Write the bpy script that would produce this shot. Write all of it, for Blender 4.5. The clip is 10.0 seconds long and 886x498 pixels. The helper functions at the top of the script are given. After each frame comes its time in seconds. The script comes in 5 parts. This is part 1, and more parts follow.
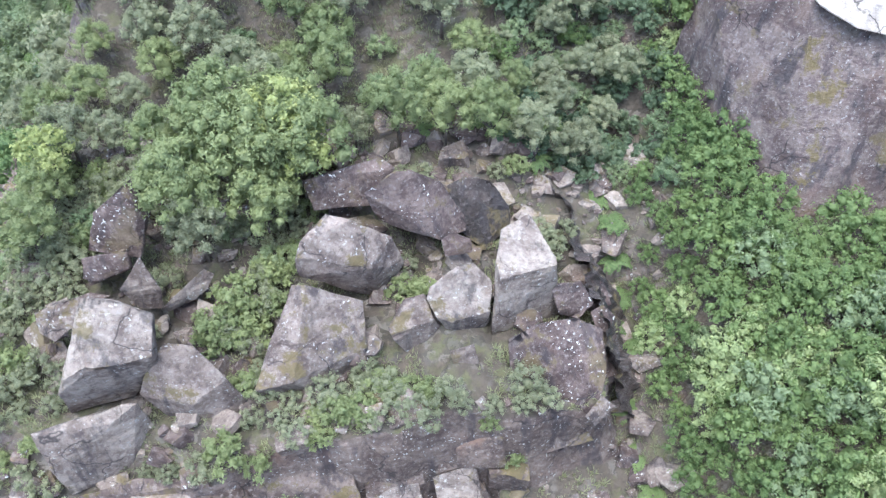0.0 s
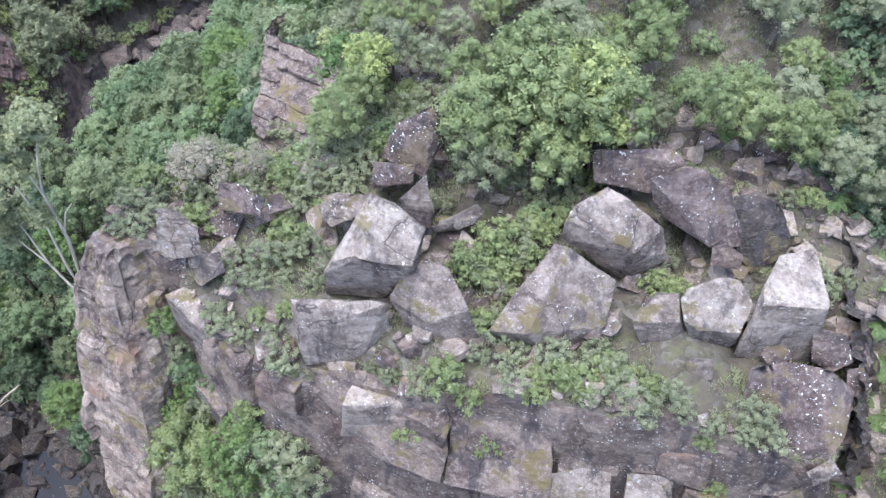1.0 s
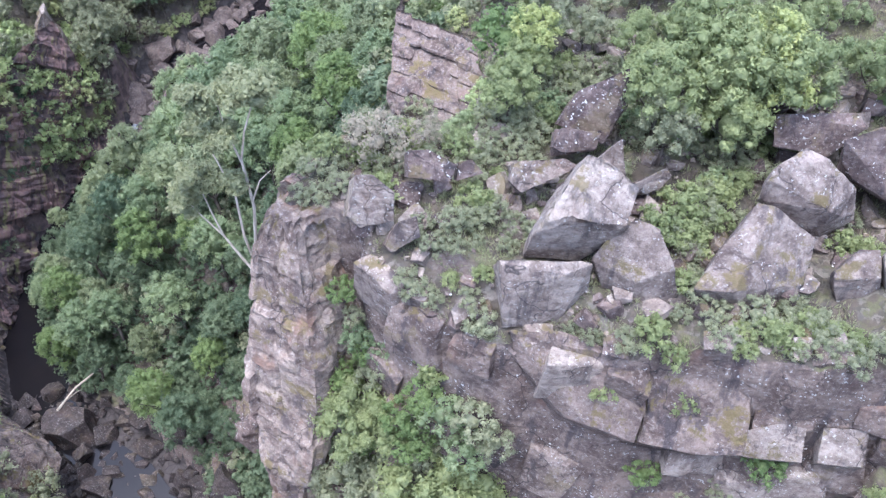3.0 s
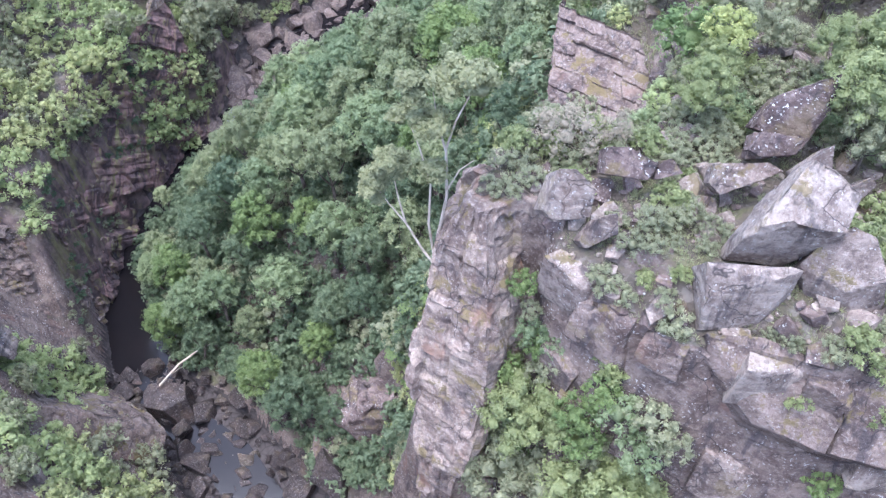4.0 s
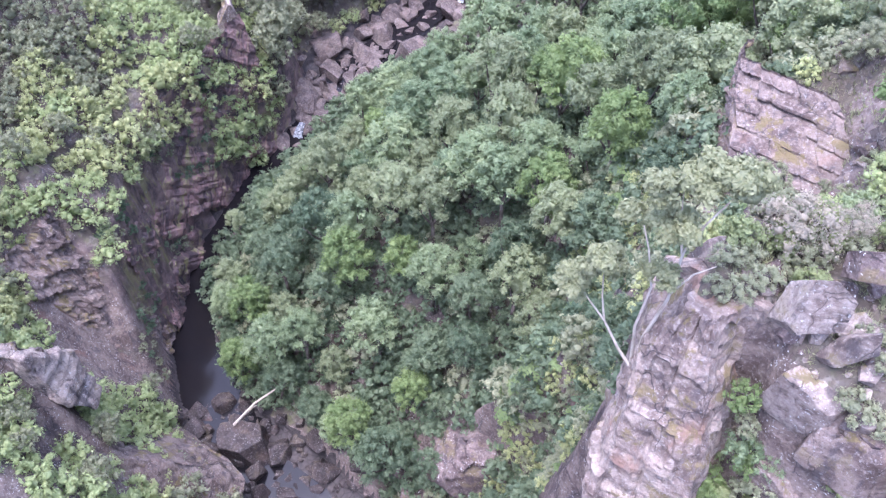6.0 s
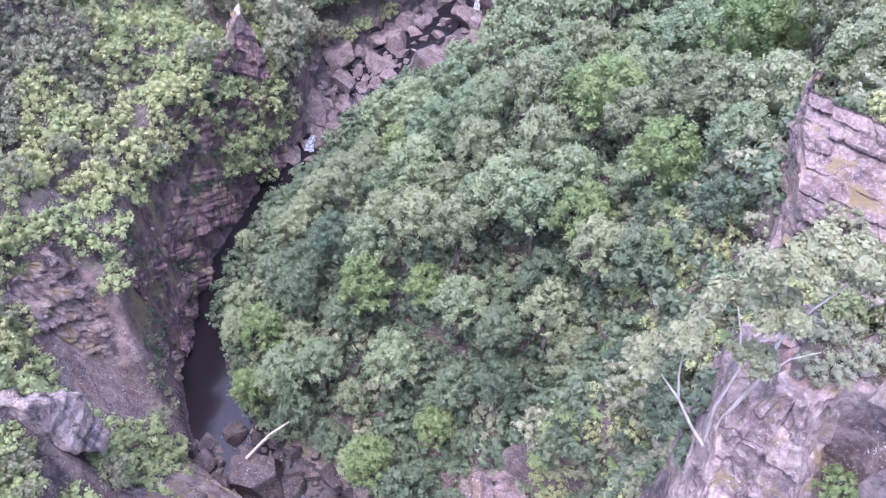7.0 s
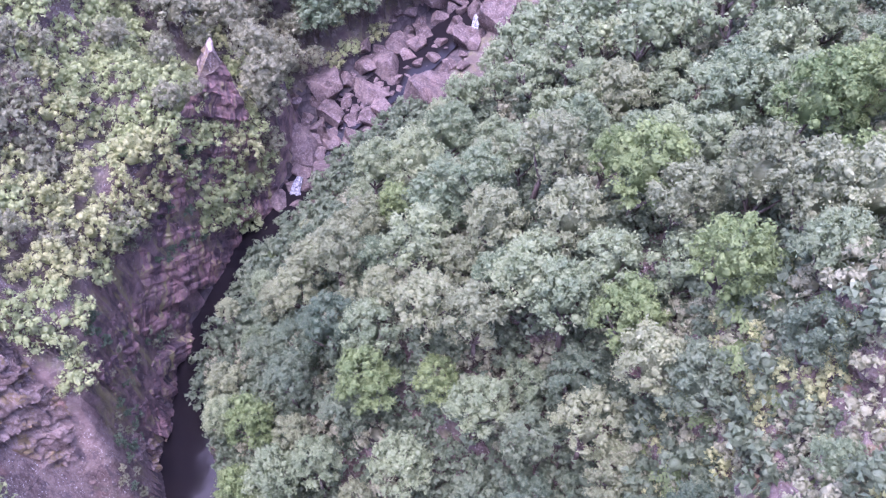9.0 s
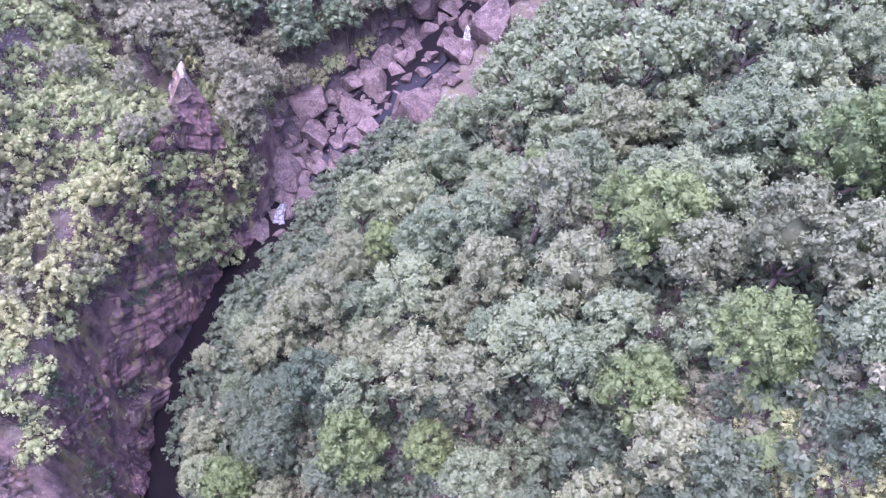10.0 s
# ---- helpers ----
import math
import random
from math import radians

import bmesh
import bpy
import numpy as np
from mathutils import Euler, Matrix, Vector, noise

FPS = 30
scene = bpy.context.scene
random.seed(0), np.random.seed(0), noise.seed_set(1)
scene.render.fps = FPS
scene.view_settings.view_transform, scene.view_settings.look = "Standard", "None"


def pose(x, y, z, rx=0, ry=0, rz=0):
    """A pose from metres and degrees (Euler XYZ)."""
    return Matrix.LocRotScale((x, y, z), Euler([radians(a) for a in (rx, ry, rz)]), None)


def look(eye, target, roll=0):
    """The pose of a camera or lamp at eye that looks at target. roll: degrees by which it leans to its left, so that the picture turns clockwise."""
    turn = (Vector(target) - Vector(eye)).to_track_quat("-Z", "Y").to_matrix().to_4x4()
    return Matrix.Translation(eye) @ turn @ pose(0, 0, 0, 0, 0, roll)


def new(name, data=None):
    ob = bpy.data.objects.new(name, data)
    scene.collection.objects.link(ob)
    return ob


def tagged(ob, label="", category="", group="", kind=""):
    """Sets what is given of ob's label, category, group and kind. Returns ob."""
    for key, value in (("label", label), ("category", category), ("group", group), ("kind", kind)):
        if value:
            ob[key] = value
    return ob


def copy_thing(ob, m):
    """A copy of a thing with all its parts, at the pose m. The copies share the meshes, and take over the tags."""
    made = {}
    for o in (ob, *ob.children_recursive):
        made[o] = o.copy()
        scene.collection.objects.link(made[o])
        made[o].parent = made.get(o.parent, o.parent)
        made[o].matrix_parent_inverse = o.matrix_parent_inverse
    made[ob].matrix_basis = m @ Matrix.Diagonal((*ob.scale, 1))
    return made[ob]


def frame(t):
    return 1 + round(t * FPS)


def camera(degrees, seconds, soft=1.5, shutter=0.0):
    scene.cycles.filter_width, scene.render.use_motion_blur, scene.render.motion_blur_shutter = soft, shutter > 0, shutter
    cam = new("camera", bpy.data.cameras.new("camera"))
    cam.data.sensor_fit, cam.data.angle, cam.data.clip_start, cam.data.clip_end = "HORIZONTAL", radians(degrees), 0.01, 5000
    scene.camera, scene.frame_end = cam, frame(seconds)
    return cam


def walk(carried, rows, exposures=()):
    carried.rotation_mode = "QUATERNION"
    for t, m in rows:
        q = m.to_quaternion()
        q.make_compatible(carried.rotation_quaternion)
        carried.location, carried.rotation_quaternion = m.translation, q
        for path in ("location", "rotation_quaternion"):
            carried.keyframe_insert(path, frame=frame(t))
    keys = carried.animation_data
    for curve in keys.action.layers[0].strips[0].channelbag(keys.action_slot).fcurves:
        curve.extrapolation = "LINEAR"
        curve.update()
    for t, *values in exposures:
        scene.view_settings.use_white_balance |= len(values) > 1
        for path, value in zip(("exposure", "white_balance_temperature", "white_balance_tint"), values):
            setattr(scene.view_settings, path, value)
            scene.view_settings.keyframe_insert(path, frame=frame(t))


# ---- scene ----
cam = camera(55.0, 10.0, soft=1.3)
PATH = [
    (0, (-0.40, -0.80, 75.68), (-0.74, 23.98, 44.28), -0.12),
    (0.5, (-1.00, -1.24, 75.57), (-8.11, 22.38, 44.08), -1.10),
    (1, (-2.08, -2.30, 75.35), (-12.31, 19.95, 43.73), -1.02),
    (1.5, (-3.44, -3.46, 74.92), (-13.59, 18.91, 43.35), -0.73),
    (2, (-5.33, -4.68, 74.91), (-15.25, 17.78, 43.32), -0.28),
    (3.5, (-14.07, -9.75, 74.78), (-23.35, 12.95, 43.17), 0.12),
    (4, (-17.68, -11.23, 74.71), (-28.53, 10.62, 43.01), 0.01),
    (4.5, (-20.99, -11.64, 74.73), (-31.72, 10.17, 42.96), 0.50),
    (5, (-23.99, -11.10, 74.47), (-34.78, 10.56, 42.62), 0.61),
    (5.5, (-26.76, -9.93, 73.86), (-37.84, 11.46, 41.93), 0.67),
    (7, (-33.66, -5.19, 71.74), (-44.57, 15.92, 39.56), 0.72),
    (7.5, (-35.81, -3.10, 70.90), (-46.60, 17.90, 38.61), 0.68),
    (8, (-37.90, -0.52, 70.08), (-48.49, 20.38, 37.66), 0.61),
    (8.5, (-39.73, 2.48, 69.17), (-50.02, 23.27, 36.58), 0.41),
    (9, (-41.27, 5.77, 68.09), (-51.35, 26.42, 35.35), 0.10),
    (9.5, (-42.64, 9.12, 66.94), (-52.53, 29.61, 34.04), -0.27),
    (10, (-43.91, 12.60, 65.80), (-53.74, 32.87, 32.75), -0.79),
]
# seconds, stops, white balance
LIGHT = [(0.0, 1.22, 5500, 4), (2.0, 1.25, 5450, 10), (5.0, 1.6, 5300, 18), (7.0, 1.76, 5290, 35), (10.0, 1.80, 5260, 56)]
walk(cam, [(t, look(eye, target, roll)) for t, eye, target, roll in PATH], exposures=LIGHT)

# ---- sky and light ----
SUN_EL, SUN_AZ = 80.0, 215.0
world = bpy.data.worlds.new("overcast_sky")
scene.world = world
world.use_nodes = True
wn = world.node_tree
sky = wn.nodes.new("ShaderNodeTexSky")
sky.sky_type = "NISHITA"
sky.sun_disc = False
sky.sun_elevation, sky.sun_rotation = radians(SUN_EL), radians(SUN_AZ)
sky.dust_density, sky.air_density = 4.0, 1.0
wn.links.new(sky.outputs[0], wn.nodes["Background"].inputs[0])
wn.nodes["Background"].inputs[1].default_value = 0.235
sun = new("sun", bpy.data.lights.new("sun", "SUN"))
sun.data.energy, sun.data.angle, sun.data.color = 1.15, radians(45), (1.0, 0.97, 0.93)
FROM = Vector((math.sin(radians(SUN_AZ)) * math.cos(radians(SUN_EL)), math.cos(radians(SUN_AZ)) * math.cos(radians(SUN_EL)), math.sin(radians(SUN_EL))))
sun.matrix_world = look(FROM * 300, (0, 0, 0))


# ---- noise ----
def vnoise(x, y, z, seed=0):
    """Smooth value noise in -1..1 on arrays."""
    xi, yi, zi = np.floor(x), np.floor(y), np.floor(z)
    fx, fy, fz = x - xi, y - yi, z - zi
    fx, fy, fz = (f * f * (3 - 2 * f) for f in (fx, fy, fz))
    xi, yi, zi = (v.astype(np.int64) for v in (xi, yi, zi))

    def corner(a, b, c):
        n = (xi + a) * 374761393 + (yi + b) * 668265263 + (zi + c) * 2147483647 + seed * 974634777
        n = (n ^ (n >> 13)) * 1274126177 & 0x7FFFFFFF
        n = (n ^ (n >> 16)) & 0xFFFF
        return n / 32767.5 - 1

    def mix(a, b, f):
        return a + (b - a) * f

    lo = mix(mix(corner(0, 0, 0), corner(1, 0, 0), fx), mix(corner(0, 1, 0), corner(1, 1, 0), fx), fy)
    hi = mix(mix(corner(0, 0, 1), corner(1, 0, 1), fx), mix(corner(0, 1, 1), corner(1, 1, 1), fx), fy)
    return mix(lo, hi, fz)


def fbm(x, y, z, octaves=4, seed=0):
    total, amp, f = 0.0, 1.0, 1.0
    for k in range(octaves):
        total = total + amp * vnoise(x * f, y * f, z * f, seed + k)
        amp, f = amp * 0.5, f * 2.03
    return total / 1.8


def step(v, a, b):
    u = np.clip((v - a) / (b - a), 0, 1)
    return u * u * (3 - 2 * u)


# ---- lie of the land ----
# stream: x, y, height of the water, half width of the bed
STREAM = np.array([(-62, 135, 4, 4), (-70, 110, -1, 4), (-77.5, 90, -6.2, 4.5), (-82, 77, -9, 6), (-86, 67, -10, 6),
                   (-85.2, 58, -11.6, 2.5), (-86.5, 46, -13, 2.2), (-84, 31, -13.4, 1.7), (-78.2, 22.4, -13.4, 3.0),
                   (-68, 15.5, -13.4, 4), (-56, 13, -13.6, 6), (-45, 8, -14, 6), (-40, -6, -15, 5), (-36, -60, -18, 5)], float)
RIDGE = [(-29.2, 15.2), (-27.4, 15.6), (-25.6, 15.4), (-21.5, 13.2), (-17, 12.9), (-10, 13.6), (-4, 15.6), (3, 16.6),
         (7, 17.8), (7.6, 22), (5.6, 29), (8, 33), (12, 40), (12, 70), (-18, 70), (-21, 44), (-26, 38), (-30, 34.5), (-28.6, 30), (-28.0, 26), (-28.4, 18)]
TOWER = [(16, 26), (12.5, 34), (13, 45), (20, 70), (70, 70), (70, 22), (21, 25.4)]


def along(x, y, line):
    """Distance to a broken line, the side (left of it: plus) and its other columns, at the nearest point."""
    best, side, rest = np.full(x.shape, 1e9), np.zeros(x.shape), np.zeros(x.shape + (line.shape[1] - 2,))
    for a, b in zip(line[:-1], line[1:]):
        dx, dy = b[0] - a[0], b[1] - a[1]
        u = np.clip(((x - a[0]) * dx + (y - a[1]) * dy) / (dx * dx + dy * dy), 0, 1)
        d = np.hypot(x - a[0] - u * dx, y - a[1] - u * dy)
        near = d < best
        best = np.where(near, d, best)
        side = np.where(near, np.sign(dx * (y - a[1]) - dy * (x - a[0])), side)
        rest = np.where(near[..., None], a[2:] + u[..., None] * (b[2:] - a[2:]), rest)
    return best, side, rest


def inside(x, y, ring):
    """Signed distance to a closed outline: minus inside."""
    d, odd = np.full(x.shape, 1e9), np.zeros(x.shape, bool)
    for (ax, ay), (bx, by) in zip(ring, ring[1:] + ring[:1]):
        dx, dy = bx - ax, by - ay
        u = np.clip(((x - ax) * dx + (y - ay) * dy) / (dx * dx + dy * dy), 0, 1)
        d = np.minimum(d, np.hypot(x - ax - u * dx, y - ay - u * dy))
        if dy:
            odd ^= ((ay > y) != (by > y)) & (x < ax + (y - ay) * dx / dy)
    return np.where(odd, -d, d)


def land(x, y, fine=True):
    """Height of the bare ground at x, y."""
    x, y = np.asarray(x, float), np.asarray(y, float)
    wx = x + 1.2 * fbm(x * 0.11, y * 0.11, 0 * x, 3, 5)
    wy = y + 1.2 * fbm(x * 0.11, y * 0.11, 0 * x + 7, 3, 9)
    d, side, rest = along(wx, wy, STREAM)
    bed, half = rest[..., 0], rest[..., 1]
    o = np.maximum(d - half, 0)
    rough = fbm(x * 0.09, y * 0.09, 0 * x + 3, 4, 21)
    # wooded side: rises from the upper reach and from the bend below
    upper = np.maximum(along(wx, wy, STREAM[:9])[0] - 3 - 6 * step(y, 46, 58), 0)
    lower = np.maximum(along(wx, wy, STREAM[9:])[0] - 5, 0)
    rise_a, rise_b = 0.8 * upper + 0.3 * np.maximum(upper - 40, 0), 1.12 * lower
    wood = bed + 0.5 * (rise_a + rise_b - np.sqrt((rise_a - rise_b) ** 2 + 9)) + 1.4 + 1.6 * rough * step(o, 3, 14)
    # walled side: a cliff over the water, then a steep overgrown slope
    far = step(y, 15, 21)
    lip = (2.0 + 0.5 * fbm(x * 0.2, y * 0.2, 0 * x, 2, 31)) * (1 - 0.6 * step(y, 46, 58)) * (1 - 0.9 * step(y, 61, 68))
    cliff = np.where(o < lip, 9.5 * o, 9.5 * lip + 0.9 * (o - lip))
    scarp = np.where(o < 1, 4 * o, 4 + 2.2 * (o - 1))
    wall = bed + far * cliff + (1 - far) * scarp + 1.6 * rough * step(o, 3, 10)
    # spur of bare rock on that side
    off = y - 5.2 - 0.15 * (x + 63)
    spur = np.minimum(-6 + 2.7 * (-63 - x), 22 + 0.3 * (-72 - x)) - np.where(off > 0, 5, -0.9) * off
    wall = np.maximum(wall, np.where(x < -60, spur, -99))
    z = np.where(side > 0, wood, wall)
    z = np.where(d < half, bed - 0.9 * np.sqrt(np.clip(1 - (d / half) ** 2, 0, 1)), z)
    z = np.minimum(z, 62 + 4 * rough)
    # ridge with its platform of fallen blocks
    jx = x + 0.7 * fbm(x * 0.35, y * 0.35, 0 * x, 3, 41)
    jy = y + 0.7 * fbm(x * 0.35, y * 0.35, 0 * x + 5, 3, 43)
    e = inside(jx, jy, RIDGE)
    top = 42.6 + 0.9 * fbm(x * 0.16, y * 0.16, 0 * x, 3, 51) + 0.06 * (y - 20) - 0.25 * np.maximum(x, 0) + 0.45 * np.maximum(y - 36, 0)
    top -= 2.4 * step(-y, -16.2, -12.8) * step(x, -26, -20) * (0.45 + 0.55 * step(-x, 8, 14))
    top -= (7.2 - 0.28 * np.clip(y - 29, 0, 9)) * step(-x, 20.5, 26) * step(y, 21.5, 25.8)
    front = step(-y, -17, -13) * step(x, -26.5, -22) 
    fall = 7.0 + (4.2 - 7.0) * front
    fall = fall + (2.6 - 0.6 * step(y, 30, 37) - fall) * step(y, 18.5, 24) * step(-x, 15, 22)
    out = np.maximum(e, 0)
    shelf = 2.2 * fbm(x * 0.22, y * 0.22, 0 * x + 2, 3, 55)
    top += 0.55 * (np.floor(shelf) + step(shelf - np.floor(shelf), 0.75, 1.0) - shelf) * step(-y, -31, -28)
    ridge = top - fall * out
    z = np.maximum(z, np.where((x > 3) & (y > 16), -99, ridge))
    # gully and the overgrown slope beyond
    gx = 9 - 0.06 * (y - 20) + 1.1 * vnoise(y * 0.33, 0 * y, 0 * y, 95)
    floor = 36.5 + 0.3 * (y - 20) + 0.7 * np.maximum(y - 26, 0) - 1.2 * np.maximum(14 - y, 0)
    floor = np.minimum(floor, top - 0.4)
    bank = floor + 0.6 * np.abs(x - gx) + 0.9 * rough
    bank = np.minimum(bank, np.maximum(43.0, floor + 1.5) + 0.1 * np.maximum(x - 20, 0))
    z = np.where((x > gx) & (y > 2), bank + np.minimum(0.5 * np.maximum(x - 45, 0), 20), z)
    east = np.maximum(floor + 0.2 * np.abs(x - gx), top - 4.5 * out)
    z = np.where((x > 2) & (x <= gx) & (y > 12), np.maximum(east, np.minimum(z, east)), z)
    if fine:
        z = z + 0.35 * fbm(x * 0.5, y * 0.5, 0 * x, 3, 61) + 0.12 * fbm(x * 1.7, y * 1.7, 0 * x, 2, 71)
    return z


# ---- materials ----
class Nodes:
    """A short way to wire a node material."""

    def __init__(self, name):
        self.m = bpy.data.materials.new(name)
        self.m.use_nodes = True
        self.t = self.m.node_tree
        self.b = self.t.nodes["Principled BSDF"]
        self.geo = self.t.nodes.new("ShaderNodeNewGeometry")
        self.pos = self.geo.outputs["Position"]

    def put(self, sock, v):
        if isinstance(v, bpy.types.NodeSocket):
            self.t.links.new(v, sock)
        else:
            sock.default_value = (*v, 1) if isinstance(v, tuple) and len(v) == 3 and sock.type == "RGBA" else v

    def scaled(self, sx, sy, sz, vec=None):
        n = self.t.nodes.new("ShaderNodeMapping")
        n.inputs["Scale"].default_value = (sx, sy, sz)
        self.t.links.new(vec or self.pos, n.inputs[0])
        return n.outputs[0]

    def noise(self, scale, detail=5.0, rough=0.55, vec=None, warp=0.0):
        n = self.t.nodes.new("ShaderNodeTexNoise")
        for k, v in (("Scale", scale), ("Detail", detail), ("Roughness", rough), ("Distortion", warp)):
            n.inputs[k].default_value = v
        self.t.links.new(vec or self.pos, n.inputs["Vector"])
        return n.outputs["Fac"]

    def cells(self, scale, vec=None, feature="F1", out="Distance"):
        n = self.t.nodes.new("ShaderNodeTexVoronoi")
        n.feature = feature
        n.inputs["Scale"].default_value = scale
        self.t.links.new(vec or self.pos, n.inputs["Vector"])
        return n.outputs[out]

    def span(self, v, a, b, c=0.0, d=1.0):
        n = self.t.nodes.new("ShaderNodeMapRange")
        n.interpolation_type = "SMOOTHSTEP"
        self.put(n.inputs[0], v)
        for k, q in enumerate((a, b, c, d)):
            n.inputs[k + 1].default_value = q
        return n.outputs[0]

    def warp(self, scale):
        n = self.t.nodes.new("ShaderNodeTexNoise")
        n.inputs["Scale"].default_value, n.inputs["Detail"].default_value = scale, 4.0
        self.t.links.new(self.pos, n.inputs["Vector"])
        return self.sums3("SCALE", n.outputs["Color"], 2.2)

    def sums3(self, kind, a, scale):
        n = self.t.nodes.new("ShaderNodeVectorMath")
        n.operation = kind
        self.put(n.inputs[0], a)
        n.inputs["Scale"].default_value = scale
        return self.sums3_add(n.outputs[0])

    def sums3_add(self, v):
        n = self.t.nodes.new("ShaderNodeVectorMath")
        n.operation = "ADD"
        self.put(n.inputs[0], v)
        self.put(n.inputs[1], self.pos)
        return n.outputs[0]

    def mix(self, f, a, b, kind="MIX"):
        n = self.t.nodes.new("ShaderNodeMix")
        n.data_type, n.blend_type = "RGBA", kind
        self.put(n.inputs["Factor"], f)
        self.put(n.inputs[6], a)
        self.put(n.inputs[7], b)
        return n.outputs[2]

    def sums(self, kind, a, b=0.0):
        n = self.t.nodes.new("ShaderNodeMath")
        n.operation = kind
        self.put(n.inputs[0], a)
        self.put(n.inputs[1], b)
        return n.outputs[0]

    def up(self):
        n = self.t.nodes.new("ShaderNodeSeparateXYZ")
        self.t.links.new(self.geo.outputs["Normal"], n.inputs[0])
        return n.outputs[2]

    def relief(self, height, strength, distance):
        n = self.t.nodes.new("ShaderNodeBump")
        n.inputs["Strength"].default_value, n.inputs["Distance"].default_value = strength, distance
        self.t.links.new(height, n.inputs["Height"])
        self.t.links.new(n.outputs[0], self.b.inputs["Normal"])

    def done(self, colour, rough=0.9, spec=0.25):
        self.put(self.b.inputs["Base Color"], colour)
        self.put(self.b.inputs["Roughness"], rough)
        self.b.inputs["Specular IOR Level"].default_value = spec
        return self.m


def rock_colour(k, dark, mid, pale, lichen=0.5, streak=0.6):
    """Weathered sandstone: chalky and stained patches, bedding, water streaks, freckles of lichen, hairline cracks."""
    dark, mid, pale = ((q[0] * 0.90, q[1] * 0.81, q[2] * 0.735) for q in (dark, mid, pale))
    broad = k.noise(0.3, 5, 0.6, None, 0.8)
    mottle = k.noise(1.1, 7, 0.68, None, 0.5)
    grain = k.noise(4.5, 8, 0.7)
    bed = k.noise(1.0, 6, 0.62, k.scaled(0.6, 0.6, 1.7), 0.5)
    c = k.mix(k.span(mottle, 0.36, 0.62), mid, pale)
    c = k.mix(k.span(broad, 0.46, 0.58, 0, 0.75), c, k.mix(k.span(mottle, 0.4, 0.6), dark, mid))
    c = k.mix(k.span(bed, 0.5, 0.68, 0, 0.38), c, dark)
    c = k.mix(k.span(grain, 0.5, 0.68, 0.0, 0.55), c, k.mix(0.35, pale, (0.6, 0.58, 0.55)))
    c = k.mix(k.span(grain, 0.46, 0.32, 0.0, 0.6), c, dark)
    run = k.noise(1.0, 5, 0.6, k.scaled(1.1, 1.1, 0.12))
    c = k.mix(k.span(run, 0.53, 0.66, 0, streak), c, (0.06, 0.053, 0.058))
    spot = k.sums("MULTIPLY", k.span(k.noise(6.5, 3, 0.5), 0.62, 0.67), k.span(k.noise(0.8, 2), 0.46, 0.58))
    c = k.mix(k.sums("MULTIPLY", spot, lichen), c, (0.68, 0.68, 0.65))
    crack = k.cells(0.24, k.warp(0.45), "DISTANCE_TO_EDGE")
    c = k.mix(k.sums("MULTIPLY", k.span(crack, 0.0, 0.012, 0.8, 0), k.span(broad, 0.44, 0.54)), c, (0.04, 0.035, 0.036))
    return c, k.sums("ADD", k.sums("MULTIPLY", grain, 0.6), mottle), bed


def rock_material(name, dark, mid, pale, lichen=0.5, streak=0.6, moss=0.5, rust=0.15, rough=0.9, spec=0.2):
    k = Nodes(name)
    c, grain, bed = rock_colour(k, dark, mid, pale, lichen, streak)
    c = k.mix(k.span(k.noise(0.35, 5, 0.6, k.scaled(1, 1, 0.6)), 0.57, 0.7, 0, rust), c, (0.27, 0.165, 0.12))
    m = k.sums("MULTIPLY", k.span(k.up(), 0.05, 0.5), k.span(k.noise(0.55, 7, 0.72), 0.53, 0.6))
    green = k.mix(k.noise(3.0, 3), (0.12, 0.105, 0.04), (0.21, 0.155, 0.085))
    c = k.mix(k.sums("MULTIPLY", m, moss), c, green)
    h = k.sums("ADD", grain, k.sums("MULTIPLY", bed, 0.8))
    k.relief(h, 1.0, 0.2)
    return k.done(c, rough, spec)


ROCK = rock_material("grey_sandstone", (0.088, 0.073, 0.072), (0.19, 0.163, 0.155), (0.37, 0.337, 0.316), 0.6, 0.7, 0.85)
PALE_ROCK = rock_material("pale_sandstone", (0.115, 0.097, 0.094), (0.26, 0.231, 0.217), (0.44, 0.412, 0.385), 0.6, 0.7, 0.75)
DARK_ROCK = rock_material("purple_grey_sandstone", (0.062, 0.049, 0.052), (0.13, 0.106, 0.107), (0.25, 0.212, 0.208), 1.0, 0.6, 0.6)
CLIFF_ROCK = rock_material("banded_cliff_sandstone", (0.08, 0.062, 0.06), (0.165, 0.138, 0.13), (0.29, 0.252, 0.235), 0.25, 0.7, 0.9, 0.45)
PILLAR_ROCK = rock_material("rusty_pale_cliff_sandstone", (0.12, 0.096, 0.09), (0.235, 0.20, 0.186), (0.42, 0.375, 0.335), 0.25, 0.5, 0.9, 0.8)
TOWER_ROCK = rock_material("lichened_tower_sandstone", (0.10, 0.080, 0.083), (0.17, 0.142, 0.146), (0.26, 0.23, 0.228), 0.35, 0.8, 0.9, 0.25)
WHITE_ROCK = rock_material("bleached_sandstone", (0.4, 0.38, 0.36), (0.62, 0.6, 0.58), (0.78, 0.77, 0.75), 0.2, 0.2, 0.1, 0.1)
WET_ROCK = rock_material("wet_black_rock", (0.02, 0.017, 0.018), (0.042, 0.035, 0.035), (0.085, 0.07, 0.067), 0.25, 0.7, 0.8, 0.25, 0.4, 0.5)


